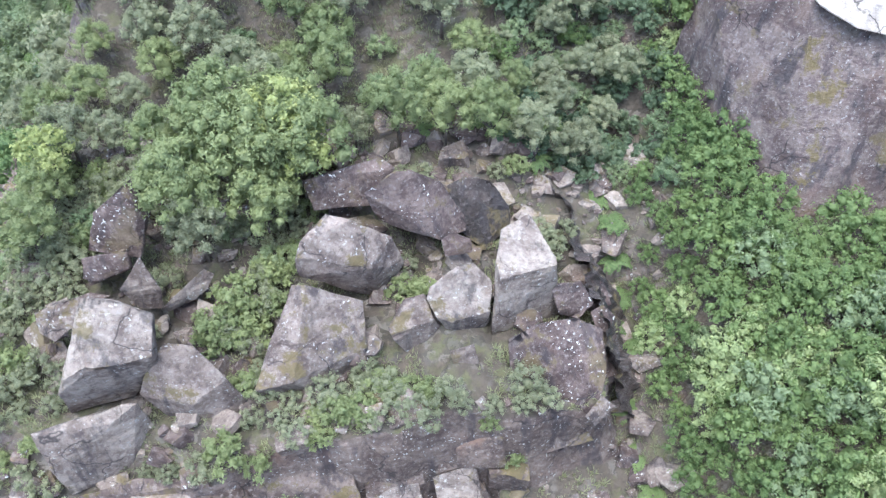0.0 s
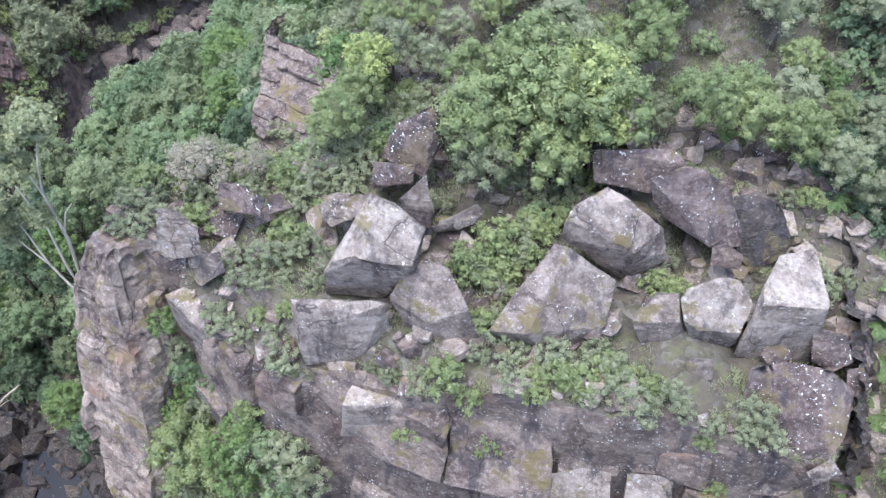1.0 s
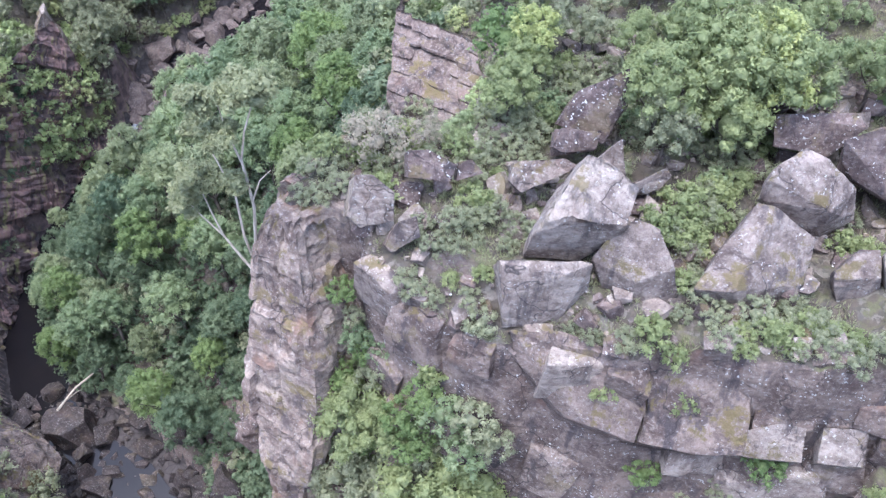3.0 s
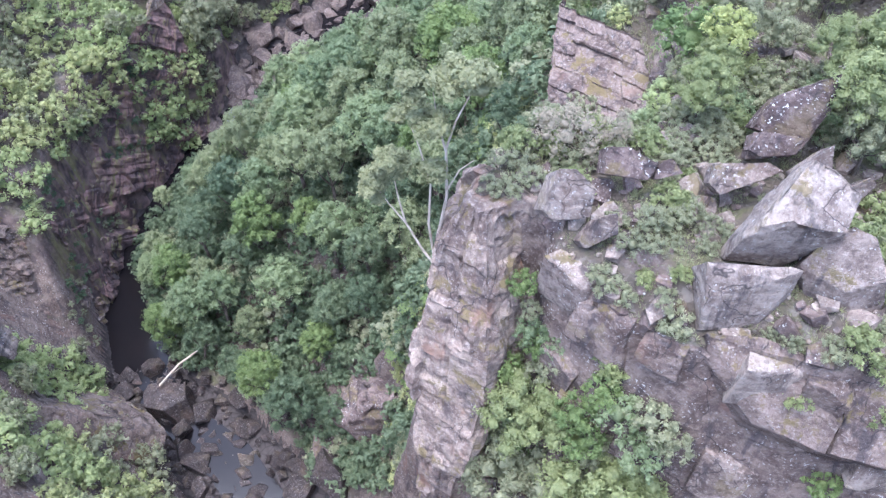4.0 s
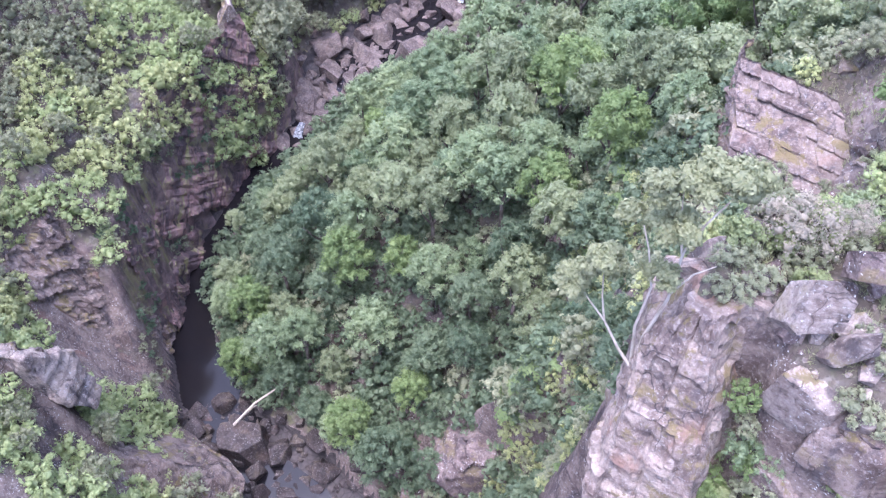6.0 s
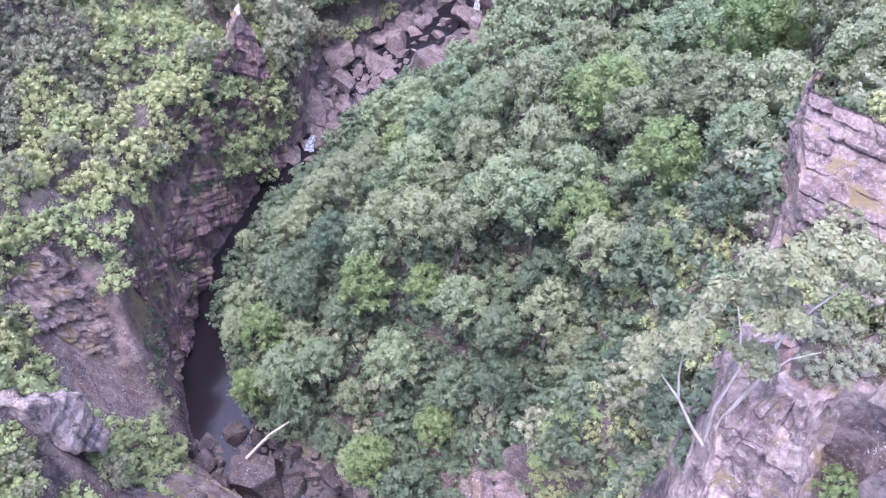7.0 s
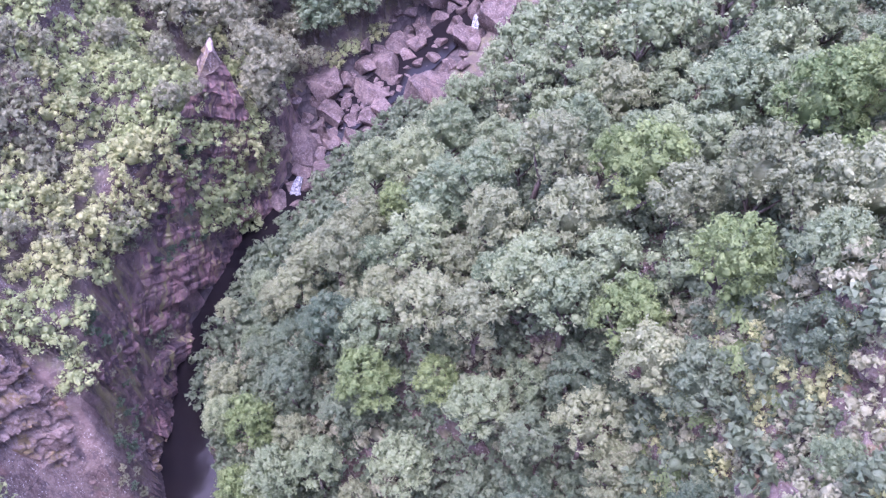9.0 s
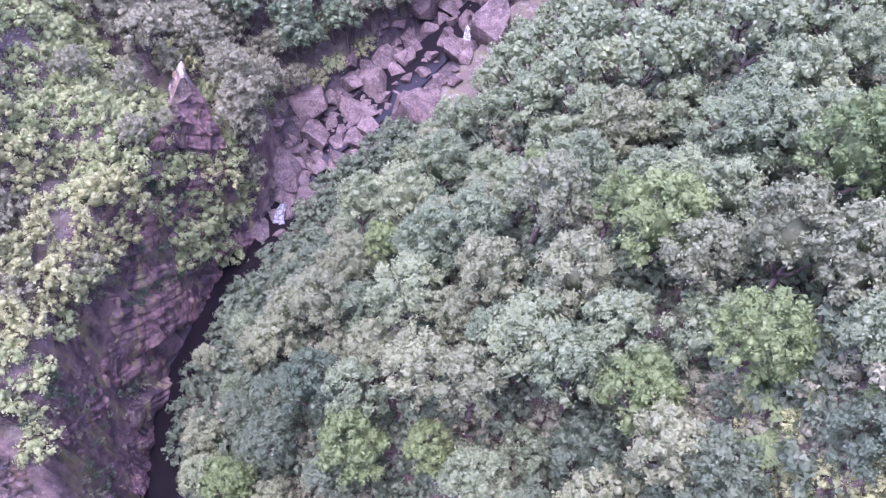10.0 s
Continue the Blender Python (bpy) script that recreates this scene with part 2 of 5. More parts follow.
def hillside_material():
    """Cliff rock where it is steep, soil, moss and herbs where it is flatter, dark wet rock low on the western wall."""
    k = Nodes("gorge_ground")
    c, grain, bed = rock_colour(k, (0.09, 0.072, 0.069), (0.16, 0.134, 0.128), (0.275, 0.24, 0.224), 0.7, 0.7)
    rust = k.span(k.noise(0.3, 5, 0.6, k.scaled(1, 1, 0.5)), 0.58, 0.72, 0, 0.55)
    c = k.mix(rust, c, (0.27, 0.155, 0.115))
    n = k.t.nodes.new("ShaderNodeSeparateXYZ")
    k.t.links.new(k.pos, n.inputs[0])
    px, pz = n.outputs[0], n.outputs[2]
    run = k.noise(1.0, 6, 0.65, k.scaled(0.5, 0.5, 0.13), 0.8)
    wetc = k.mix(k.span(k.noise(0.7, 6, 0.6), 0.35, 0.7), (0.085, 0.064, 0.062), (0.25, 0.178, 0.16))
    wetc = k.mix(k.span(run, 0.5, 0.64, 0, 0.85), wetc, (0.22, 0.205, 0.095))
    wetc = k.mix(k.span(k.noise(2.6, 4), 0.64, 0.74, 0, 0.6), wetc, (0.38, 0.34, 0.32))
    damp = k.sums("MULTIPLY", k.sums("MULTIPLY", k.span(px, -72, -77, 0, 1), k.span(n.outputs[1], 17, 22, 0, 1)), k.span(k.sums("ADD", pz, k.sums("MULTIPLY", k.noise(0.16, 4), 14)), 14, 9.5, 0, 1))
    c = k.mix(damp, c, wetc)
    soil = k.mix(k.noise(2.5, 7, 0.7), (0.055, 0.046, 0.036), (0.17, 0.14, 0.11))
    herb = k.mix(k.noise(4.0, 6, 0.7), (0.075, 0.078, 0.042), (0.19, 0.18, 0.10))
    cover = k.mix(k.span(k.noise(0.6, 6, 0.65), 0.48, 0.62), soil, herb)
    patch = k.sums("ADD", k.up(), k.sums("MULTIPLY", k.noise(0.35, 6, 0.65), 0.8))
    stones = k.cells(1.9, k.warp(1.2), "F1", "Color")
    cover = k.mix(k.span(k.noise(1.3, 5, 0.65), 0.5, 0.58, 0, 0.75), cover, k.mix(k.span(k.sums("MULTIPLY", stones, 1.0), 0.2, 0.8), (0.07, 0.062, 0.052), (0.21, 0.185, 0.16)))
    c = k.mix(k.span(patch, 0.98, 1.16), c, cover)
    k.relief(k.sums("ADD", k.sums("ADD", grain, bed), k.sums("MULTIPLY", run, 0.4)), 1.0, 0.22)
    return k.done(c, k.span(damp, 0, 1, 0.95, 0.62), 0.25)


def bed_material():
    k = Nodes("stream_bed_gravel")
    c = k.mix(k.noise(2.2, 6, 0.7), (0.03, 0.025, 0.024), (0.10, 0.085, 0.08))
    c = k.mix(k.span(k.cells(1.1, None, "DISTANCE_TO_EDGE"), 0, 0.1, 0.7, 0), c, (0.03, 0.025, 0.025))
    k.relief(k.cells(1.1), 1.0, 0.3)
    return k.done(c, 0.8, 0.3)


HILLSIDE, BED = hillside_material(), bed_material()
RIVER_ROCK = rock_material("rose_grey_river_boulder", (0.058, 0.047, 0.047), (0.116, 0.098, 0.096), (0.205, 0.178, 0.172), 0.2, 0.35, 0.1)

def damp_cliff_material():
    """Dark rust and black rock in slanting beds, with moss along them and pale scars."""
    k = Nodes("damp_red_cliff")
    n = k.t.nodes.new("ShaderNodeSeparateXYZ")
    k.t.links.new(k.pos, n.inputs[0])
    px, py, pz = n.outputs
    v = k.t.nodes.new("ShaderNodeCombineXYZ")
    k.put(v.inputs[0], k.sums("MULTIPLY", px, 0.5))
    k.put(v.inputs[1], k.sums("MULTIPLY", k.sums("ADD", pz, py), 0.1))
    k.put(v.inputs[2], k.sums("MULTIPLY", k.sums("SUBTRACT", pz, py), 0.75))
    slant = k.noise(1.0, 6, 0.62, v.outputs[0], 0.4)
    broad, grain = k.noise(0.22, 5, 0.6), k.noise(1.6, 7, 0.7)
    c = k.mix(k.span(broad, 0.38, 0.62), (0.11, 0.076, 0.074), (0.27, 0.165, 0.145))
    c = k.mix(k.span(grain, 0.5, 0.72, 0, 0.6), c, (0.30, 0.225, 0.205))
    c = k.mix(k.span(slant, 0.52, 0.42, 0, 0.75), c, (0.06, 0.045, 0.047))
    c = k.mix(k.sums("MULTIPLY", k.span(slant, 0.52, 0.62, 0, 0.9), k.span(k.noise(0.35, 4), 0.42, 0.58)), c, (0.27, 0.255, 0.11))
    c = k.mix(k.span(k.noise(2.4, 3), 0.68, 0.74, 0, 0.7), c, (0.44, 0.40, 0.38))
    k.relief(k.sums("ADD", grain, k.sums("MULTIPLY", slant, 1.4)), 1.0, 0.3)
    return k.done(c, 0.7, 0.3)


DAMP_CLIFF = damp_cliff_material()
# river boulder rock with the lower reach's shade put into its colours
RIVER_SHADE = rock_material("dark_damp_river_boulder", (0.024, 0.019, 0.02), (0.045, 0.037, 0.038), (0.085, 0.072, 0.072), 0.3, 0.4, 0.2, 0.15, 0.7, 0.35)


def leaf_material(name, low, high, tip, gloss=0.35):
    """Foliage: differs from plant to plant and from leaf to leaf, and lets some light through."""
    k = Nodes(name)
    info = k.t.nodes.new("ShaderNodeObjectInfo").outputs["Random"]
    leaf = k.geo.outputs["Random Per Island"]
    c = k.mix(info, low, high)
    c = k.mix(k.span(leaf, 0.1, 1.0, 0, 0.45), c, tip)
    c = k.mix(k.span(k.noise(0.45, 3), 0.35, 0.7, 0, 0.45), c, low)
    fine = k.noise(4.2, 5, 0.7)
    # noise hollows darkened in the colour, as shaded gaps between leaves
    c = k.mix(k.span(fine, 0.5, 0.36, 0, 0.35), c, tuple(q * 0.45 for q in low))
    k.relief(fine, 0.35, 0.2)
    k.done(c, 0.6, gloss)
    thin = k.t.nodes.new("ShaderNodeBsdfTranslucent")
    k.put(thin.inputs[0], c)
    both = k.t.nodes.new("ShaderNodeMixShader")
    both.inputs[0].default_value = 0.45
    k.t.links.new(k.b.outputs[0], both.inputs[1])
    k.t.links.new(thin.outputs[0], both.inputs[2])
    k.t.links.new(both.outputs[0], k.t.nodes["Material Output"].inputs[0])
    return k.m


LEAF_WOOD = leaf_material("rainforest_leaves", (0.15, 0.215, 0.115), (0.35, 0.405, 0.205), (0.41, 0.475, 0.27))
LEAF_GREY = leaf_material("grey_green_leaves", (0.23, 0.245, 0.145), (0.36, 0.375, 0.225), (0.48, 0.49, 0.315))
LEAF_BRIGHT = leaf_material("fresh_green_leaves", (0.135, 0.20, 0.072), (0.25, 0.32, 0.12), (0.34, 0.42, 0.18))
LEAF_FRESH = leaf_material("light_green_leaves", (0.21, 0.25, 0.11), (0.34, 0.375, 0.165), (0.45, 0.49, 0.25))
LEAF_OLIVE = leaf_material("olive_green_leaves", (0.20, 0.235, 0.125), (0.33, 0.37, 0.195), (0.40, 0.44, 0.26))
# green with the shade of the gorge bottom put into the colour
LEAF_SHADE = leaf_material("deep_green_leaves", (0.095, 0.145, 0.085), (0.21, 0.26, 0.145), (0.29, 0.34, 0.20))
# yellow-green of its own, paled in the colour to give the slope's haze
LEAF_SLOPE = leaf_material("sunny_slope_leaves", (0.36, 0.39, 0.175), (0.48, 0.51, 0.225), (0.60, 0.63, 0.34))
LEAF_VINE = leaf_material("yellow_green_vine_leaves", (0.33, 0.39, 0.17), (0.41, 0.47, 0.22), (0.52, 0.58, 0.31))
LEAF_PALE = leaf_material("pale_yellow_green_leaves", (0.37, 0.41, 0.15), (0.46, 0.49, 0.19), (0.59, 0.61, 0.29))
LEAF_GUM = leaf_material("olive_gum_leaves", (0.27, 0.285, 0.15), (0.33, 0.345, 0.185), (0.41, 0.42, 0.25))
LEAF_BROWN = leaf_material("brownish_grey_leaves", (0.33, 0.29, 0.21), (0.40, 0.35, 0.26), (0.48, 0.44, 0.34))


def bark_material(name, a, b):
    k = Nodes(name)
    c = k.mix(k.span(k.noise(3.0, 6, 0.6, k.scaled(1, 1, 0.3)), 0.35, 0.68), a, b)
    k.relief(k.noise(9, 4), 0.5, 0.03)
    return k.done(c, 0.85, 0.2)


BARK = bark_material("brown_bark", (0.07, 0.055, 0.045), (0.17, 0.145, 0.12))
GUM_BARK = bark_material("white_gum_bark", (0.52, 0.46, 0.38), (0.33, 0.28, 0.22))


def water_material():
    k = Nodes("dark_stream_water")
    k.relief(k.noise(1.6, 4, 0.6), 0.12, 0.05)
    return k.done(k.mix(k.noise(0.3, 3), (0.008, 0.008, 0.010), (0.015, 0.012, 0.012)), 0.08, 0.3)


def foam_material():
    k = Nodes("white_water")
    k.relief(k.noise(5, 5, 0.7), 0.8, 0.1)
    return k.done(k.mix(k.span(k.noise(3.0, 5, 0.7), 0.4, 0.62), (0.06, 0.065, 0.07), (0.36, 0.37, 0.38)), 0.5, 0.4)


WATER, FOAM = water_material(), foam_material()


# ---- building helpers ----
def mesh_of(name, verts, faces, mats, smooth=False, slots=None):
    me = bpy.data.meshes.new(name)
    me.from_pydata([tuple(v) for v in np.asarray(verts).tolist()], [], [tuple(f) for f in faces])
    for m in mats:
        me.materials.append(m)
    if slots is not None:
        me.polygons.foreach_set("material_index", np.asarray(slots, np.int32))
    if smooth:
        me.polygons.foreach_set("use_smooth", np.ones(len(me.polygons), bool))
    me.update()
    return me


def part(name, me, parent, label=""):
    ob = new(name, me)
    ob.parent = parent
    return tagged(ob, label)


# ---- ground: one sheet, finer where the camera passes near ----
def ticks(spans):
    out = []
    for a, b, s in spans:
        out += list(np.arange(a, b - 1e-6, s))
    return np.array(out + [spans[-1][1]])


def ground():
    gx = ticks([(-900, -300, 100), (-300, -150, 15), (-150, -112, 2), (-112, -94, 0.8), (-94, -62, 0.45), (-62, -34, 0.7), (-34, 20, 0.26), (20, 40, 1.2), (40, 100, 6), (100, 900, 100)])
    gy = ticks([(-900, -150, 125), (-150, -40, 11), (-40, -6, 2), (-6, 7, 0.9), (7, 34, 0.26), (34, 62, 0.5), (62, 100, 0.7), (100, 150, 2.5), (150, 300, 15), (300, 900, 100)])
    x, y = np.meshgrid(gx, gy)
    z = land(x, y)
    zx, zy = np.gradient(z, axis=1) / np.gradient(x, axis=1), np.gradient(z, axis=0) / np.gradient(y, axis=0)
    steep = np.hypot(zx, zy)
    # ledges and hollows push the steep faces in and out
    amount = step(steep, 2.4, 4.0) * (0.35 + 0.65 * fbm(x * 0.12, y * 0.12, z * 0.12, 2, 81))
    ledge = fbm(x * 0.16, y * 0.16, z * 0.55, 4, 83) + 0.5 * fbm(x * 0.7, y * 0.7, z * 1.6, 3, 85)
    px = x - amount * ledge * zx / np.maximum(steep, 0.1)
    py = y - amount * ledge * zy / np.maximum(steep, 0.1)
    verts = np.stack([px, py, z], -1).reshape(-1, 3)
    nx, ny = len(gx), len(gy)
    i = np.arange(nx * ny).reshape(ny, nx)
    faces = np.stack([i[:-1, :-1], i[:-1, 1:], i[1:, 1:], i[1:, :-1]], -1).reshape(-1, 4)
    cx, cy, cz = (0.25 * (v[:-1, :-1] + v[:-1, 1:] + v[1:, 1:] + v[1:, :-1]).ravel() for v in (x, y, z))
    d, side, rest = along(cx, cy, STREAM)
    slot = ((d < rest[:, 1] + 0.6) & (cz < rest[:, 0] + 1.2)).astype(np.int32)
    me = mesh_of("ground", verts, faces.tolist(), [HILLSIDE, BED], True, slot)
    tagged(new("ground", me), "overgrown sandstone gorge with bare cliffs and ledges", "ground", kind="structure")


ground()


def stream():
    """Water lying in the bed, as strips between the stream's banks."""
    line = []
    for a, b in zip(STREAM[:-1], STREAM[1:]):
        n = max(2, int(np.hypot(*(b - a)[:2]) / 1.5))
        line += [a + (b - a) * k / n for k in range(n)]
    line = np.array(line)
    way = np.gradient(line[:, :2], axis=0)
    way /= np.hypot(way[:, 0], way[:, 1])[:, None]
    across = np.stack([-way[:, 1], way[:, 0]], -1)
    cols = np.linspace(-1, 1, 9)
    broad = [0.45 if p[1] > 61 or p[0] > -66 else 1.25 for p in line]
    verts = [(p[0] + a[0] * p[3] * c * w, p[1] + a[1] * p[3] * c * w, p[2] - 0.25) for p, a, w in zip(line, across, broad) for c in cols]
    n = len(cols)
    faces = [(r * n + c, r * n + c + 1, r * n + n + c + 1, r * n + n + c) for r in range(len(line) - 1) for c in range(n - 1)]
    tagged(new("water", mesh_of("water", verts, faces, [WATER], True)), "dark still stream water between boulders", "water", kind="structure")


stream()


# ---- rocks ----
def block_mesh(name, size, mat, cuts=(), seed=0, chips=2, taper=0.07, rough=0.016, worn=0.035, split=5):
    """A block: a box of that size with slanting sides, planes cut off it, worn edges and a rough skin.
    cuts: (x, y, z, share): a direction and how far out, as a share of the box's reach that way, the plane lies."""
    rng = np.random.default_rng(seed)
    box = np.array(size, float) / 2
    planes = []
    for axis in range(3):
        for s in (-1, 1):
            n = rng.normal(0, taper, 3)
            n[axis] = s
            planes.append((n / np.linalg.norm(n), box[axis] * rng.uniform(0.93, 1.05)))
    for x, y, z, share in list(cuts) + [(*rng.normal(0, 1, 3), rng.uniform(0.7, 0.85)) for _ in range(chips)]:
        n = np.array([x, y, z], float)
        n /= np.linalg.norm(n)
        planes.append((n, share * np.abs(n * box).sum()))
    return hewn_mesh(name, planes, float(min(size)), mat, seed, rough, worn, split)


def hewn_mesh(name, planes, span, mat, seed, rough, worn, split):
    """The solid inside some planes, with worn edges and a rough, bedded skin."""
    n, d = np.array([p[0] for p in planes]), np.array([p[1] for p in planes])
    corners = []
    for a in range(len(n)):
        for b in range(a):
            for c in range(b):
                m = n[[a, b, c]]
                if abs(np.linalg.det(m)) > 1e-3:
                    p = np.linalg.solve(m, d[[a, b, c]])
                    if (n @ p <= d + 1e-6).all():
                        corners.append(p)
    bm = bmesh.new()
    for p in corners:
        bm.verts.new(p)
    bmesh.ops.remove_doubles(bm, verts=bm.verts, dist=0.03 * span)
    hull = bmesh.ops.convex_hull(bm, input=bm.verts)
    bmesh.ops.delete(bm, geom=[v for v in bm.verts if not v.link_faces], context="VERTS")
    bmesh.ops.dissolve_limit(bm, angle_limit=0.03, verts=bm.verts, edges=bm.edges)
    bmesh.ops.bevel(bm, geom=list(bm.edges), offset=worn * span, segments=2, profile=0.6, affect="EDGES", clamp_overlap=True)
    bmesh.ops.triangulate(bm, faces=bm.faces)
    if split:
        for _ in range(split):
            long = [e for e in bm.edges if e.calc_length() > 0.1 * span]
            if not long or len(bm.faces) > 4500:
                break
            bmesh.ops.subdivide_edges(bm, edges=long, cuts=1, use_grid_fill=True)
            bmesh.ops.triangulate(bm, faces=bm.faces)
    bm.normal_update()
    v = np.array([q.co[:] for q in bm.verts])
    w = np.array([q.normal[:] for q in bm.verts])
    q, off = v / span, seed * 3.7
    bump = fbm(q[:, 0] * 1.7 + off, q[:, 1] * 1.7, q[:, 2] * 1.7, 5, seed) * rough * 1.6 * span
    layers = fbm(q[:, 0] * 0.8 + off, q[:, 1] * 0.8, q[:, 2] * 7, 4, seed + 5) * rough * span
    flake = fbm(q[:, 0] * 1.1 + off, q[:, 1] * 1.1, q[:, 2] * 1.1, 3, seed + 9)
    bump -= step(flake, 0.28, 0.34) * rough * 1.2 * span
    for vert, co in zip(bm.verts, v + w * (bump + layers)[:, None]):
        vert.co = co
    me = bpy.data.meshes.new(name)
    bm.to_mesh(me)
    bm.free()
    me.materials.append(mat)
    me.polygons.foreach_set("use_smooth", np.ones(len(me.polygons), bool))
    me.update()
    return me


# ---- rock walls: jointed, bedded faces hung between outlines at several heights ----
def stair(h, bed, seed):
    """Turns a smooth rise into uneven treads and risers."""
    q = h / bed + 0.35 * vnoise(h * 0.6, 0 * h, 0 * h, seed)
    f = q - np.floor(q)
    return bed * (np.floor(q) + np.clip((f - 0.62) / 0.38, 0, 1) ** 1.5)


def rock_face(name, label, mat, levels, seed, cell=0.22, joint=3.0, bed=1.6, rough=0.3, dip=0.0, treads=0.0, cap=False):
    """levels: (height, outline from one end round the front to the other); the outward side is on the right of its run."""
    levels = sorted(levels, key=lambda q: -q[0])
    zs = np.array([q[0] for q in levels], float)
    rings = []
    reach = max(sum(math.dist(a, b) for a, b in zip(q[1][:-1], q[1][1:])) for q in levels)
    cols = int(reach / cell)
    for _, ring in levels:
        u = np.linspace(0, len(ring) - 1, cols)
        rings.append(np.stack([np.interp(u, range(len(ring)), [p[k] for p in ring]) for k in (0, 1)], -1))
    rings = np.array(rings)
    z = np.arange(zs[0], zs[-1], -cell)
    look_z = zs[-1] + stair(z - zs[-1], treads, seed) if treads else z
    look_z = np.clip(look_z, zs[-1], zs[0])
    x, y = (np.stack([np.interp(-look_z, -zs, rings[:, c, k]) for c in range(cols)], -1) for k in (0, 1))
    tx, ty = np.gradient(x, axis=1), np.gradient(y, axis=1)
    norm = np.maximum(np.hypot(tx, ty), 1e-6)
    ox, oy = ty / norm, -tx / norm
    run = np.concatenate([[0], np.cumsum(np.hypot(np.diff(x[len(z) // 2]), np.diff(y[len(z) // 2])))])
    S, Z = np.broadcast_to(run, x.shape), np.broadcast_to(z[:, None], x.shape)
    q = Z + dip * S
    u = S / joint + 0.5 * fbm(S * 0.15, Z * 0.12, 0 * S, 2, seed)
    v = q / bed + 0.5 * fbm(S * 0.1, Z * 0.1, 0 * S, 2, seed + 1)
    jump = vnoise(np.floor(u) * 7.3, np.floor(v) * 3.1, 0 * S, seed + 2)
    crack = np.exp(-((u - np.floor(u) - 0.5) / 0.03) ** 2) + 0.3 * np.exp(-((v - np.floor(v) - 0.5) / 0.05) ** 2)
    lines = fbm(S * 0.08, q * 1.3, 0 * S, 4, seed + 3)
    skin = fbm(x * 0.6, y * 0.6, Z * 0.6, 5, seed + 4)
    big = fbm(x * 0.15, y * 0.15, Z * 0.15, 3, seed + 5)
    fine = vnoise(np.floor(u * 2.7 + 0.8 * skin) * 5.1, np.floor(v * 2.3 + 0.8 * lines) * 4.3, 0 * S, seed + 6)
    crease = 1 - np.abs(fbm(x * 1.3, y * 1.3, Z * 0.7, 4, seed + 7)) * 2
    out = rough * (1.6 * jump + 0.6 * fine - 0.8 * crack + 0.4 * lines + 0.7 * skin + 0.35 * crease + 1.2 * big)
    verts = np.stack([x + ox * out, y + oy * out, Z + 0.15 * rough * skin], -1)
    lid = verts[:1] * 0.3 + (verts[:1].mean(1, keepdims=True) + [[[0.6, 2.4, 0]]]) * 0.7
    lid[..., 2] = zs[0] - 0.5
    inner = verts[:1] * 0.85 + lid * 0.15
    inner[..., 2] = zs[0] + 0.05
    verts = np.concatenate([lid, inner, verts]) if cap else verts
    ny, nx = verts.shape[:2]
    i = np.arange(nx * ny).reshape(ny, nx)
    faces = np.stack([i[:-1, :-1], i[1:, :-1], i[1:, 1:], i[:-1, 1:]], -1).reshape(-1, 4)
    me = mesh_of(name, verts.reshape(-1, 3), faces.tolist(), [mat])
    return tagged(new(name, me), label, "cliff", kind="structure")


rock_face("cliff_pillar", "rusty pale sandstone pillar with a sharp bright edge", PILLAR_ROCK,
          [(42.3, [(-29.5, 17.0), (-29.4, 15.6), (-29.0, 14.3), (-28.4, 14.05), (-27.75, 13.9), (-26.9, 16.2), (-25.6, 15.9), (-24.2, 15.6)]),
           (39.8, [(-31.0, 18.5), (-30.6, 15.2), (-29.9, 12.9), (-28.4, 12.75), (-27.0, 12.6), (-26.2, 15.6), (-25.2, 15.4), (-24.0, 15.0)]),
           (36.0, [(-31.0, 18.0), (-30.6, 13.8), (-30.1, 11.3), (-28.2, 11.15), (-26.0, 11.0), (-25.3, 14.6), (-24.6, 14.5), (-23.6, 14.1)]),
           (32.0, [(-31.0, 17.5), (-30.7, 12.4), (-30.0, 9.8), (-28.0, 9.6), (-25.4, 9.4), (-24.7, 13.6), (-24.2, 13.7), (-23.2, 13.4)]),
           (28.0, [(-31.0, 17.0), (-30.2, 10.9), (-29.3, 8.2), (-27.6, 7.8), (-25.5, 7.8), (-24.2, 12.6), (-23.8, 12.9), (-22.8, 12.7)]),
           (24.5, [(-31.2, 16.6), (-29.4, 10.2), (-28.3, 7.2), (-27.4, 6.9), (-26.2, 7.1), (-23.9, 11.8), (-23.4, 12.0), (-22.4, 11.8)]),
           (12.0, [(-32.6, 15.0), (-29.6, 9.4), (-28.6, 7.0), (-27.4, 6.8), (-26.2, 6.9), (-23.0, 10.0), (-22.4, 10.2), (-21.6, 9.8)])],
          131, joint=2.4, bed=2.6, rough=0.26, dip=0.15, cap=True)
rock_face("cliff_ledges", "layered pale sandstone ledges stepping up the ridge's edge", CLIFF_ROCK,
          [(39.7, [(-31.8, 37.2), (-31.9, 35.0), (-30.2, 34.8), (-28.0, 34.4), (-26.2, 34.0)]),
           (38.6, [(-32.2, 36.8), (-31.4, 33.6), (-29.4, 33.4), (-26.4, 32.8), (-24.6, 32.4)]),
           (36.6, [(-32.0, 35.4), (-29.9, 29.4), (-27.6, 29.2), (-24.6, 28.8), (-22.6, 28.6)]),
           (35.2, [(-32.0, 35.2), (-29.7, 28.9), (-27.2, 28.7), (-24.2, 28.3), (-22.2, 28.1)]),
           (33.0, [(-32.4, 35.2), (-30.0, 28.7), (-27.4, 28.4), (-24.0, 28.0), (-22.0, 27.8)])],
          151, cell=0.16, joint=1.9, bed=0.6, rough=0.2, treads=0.5)

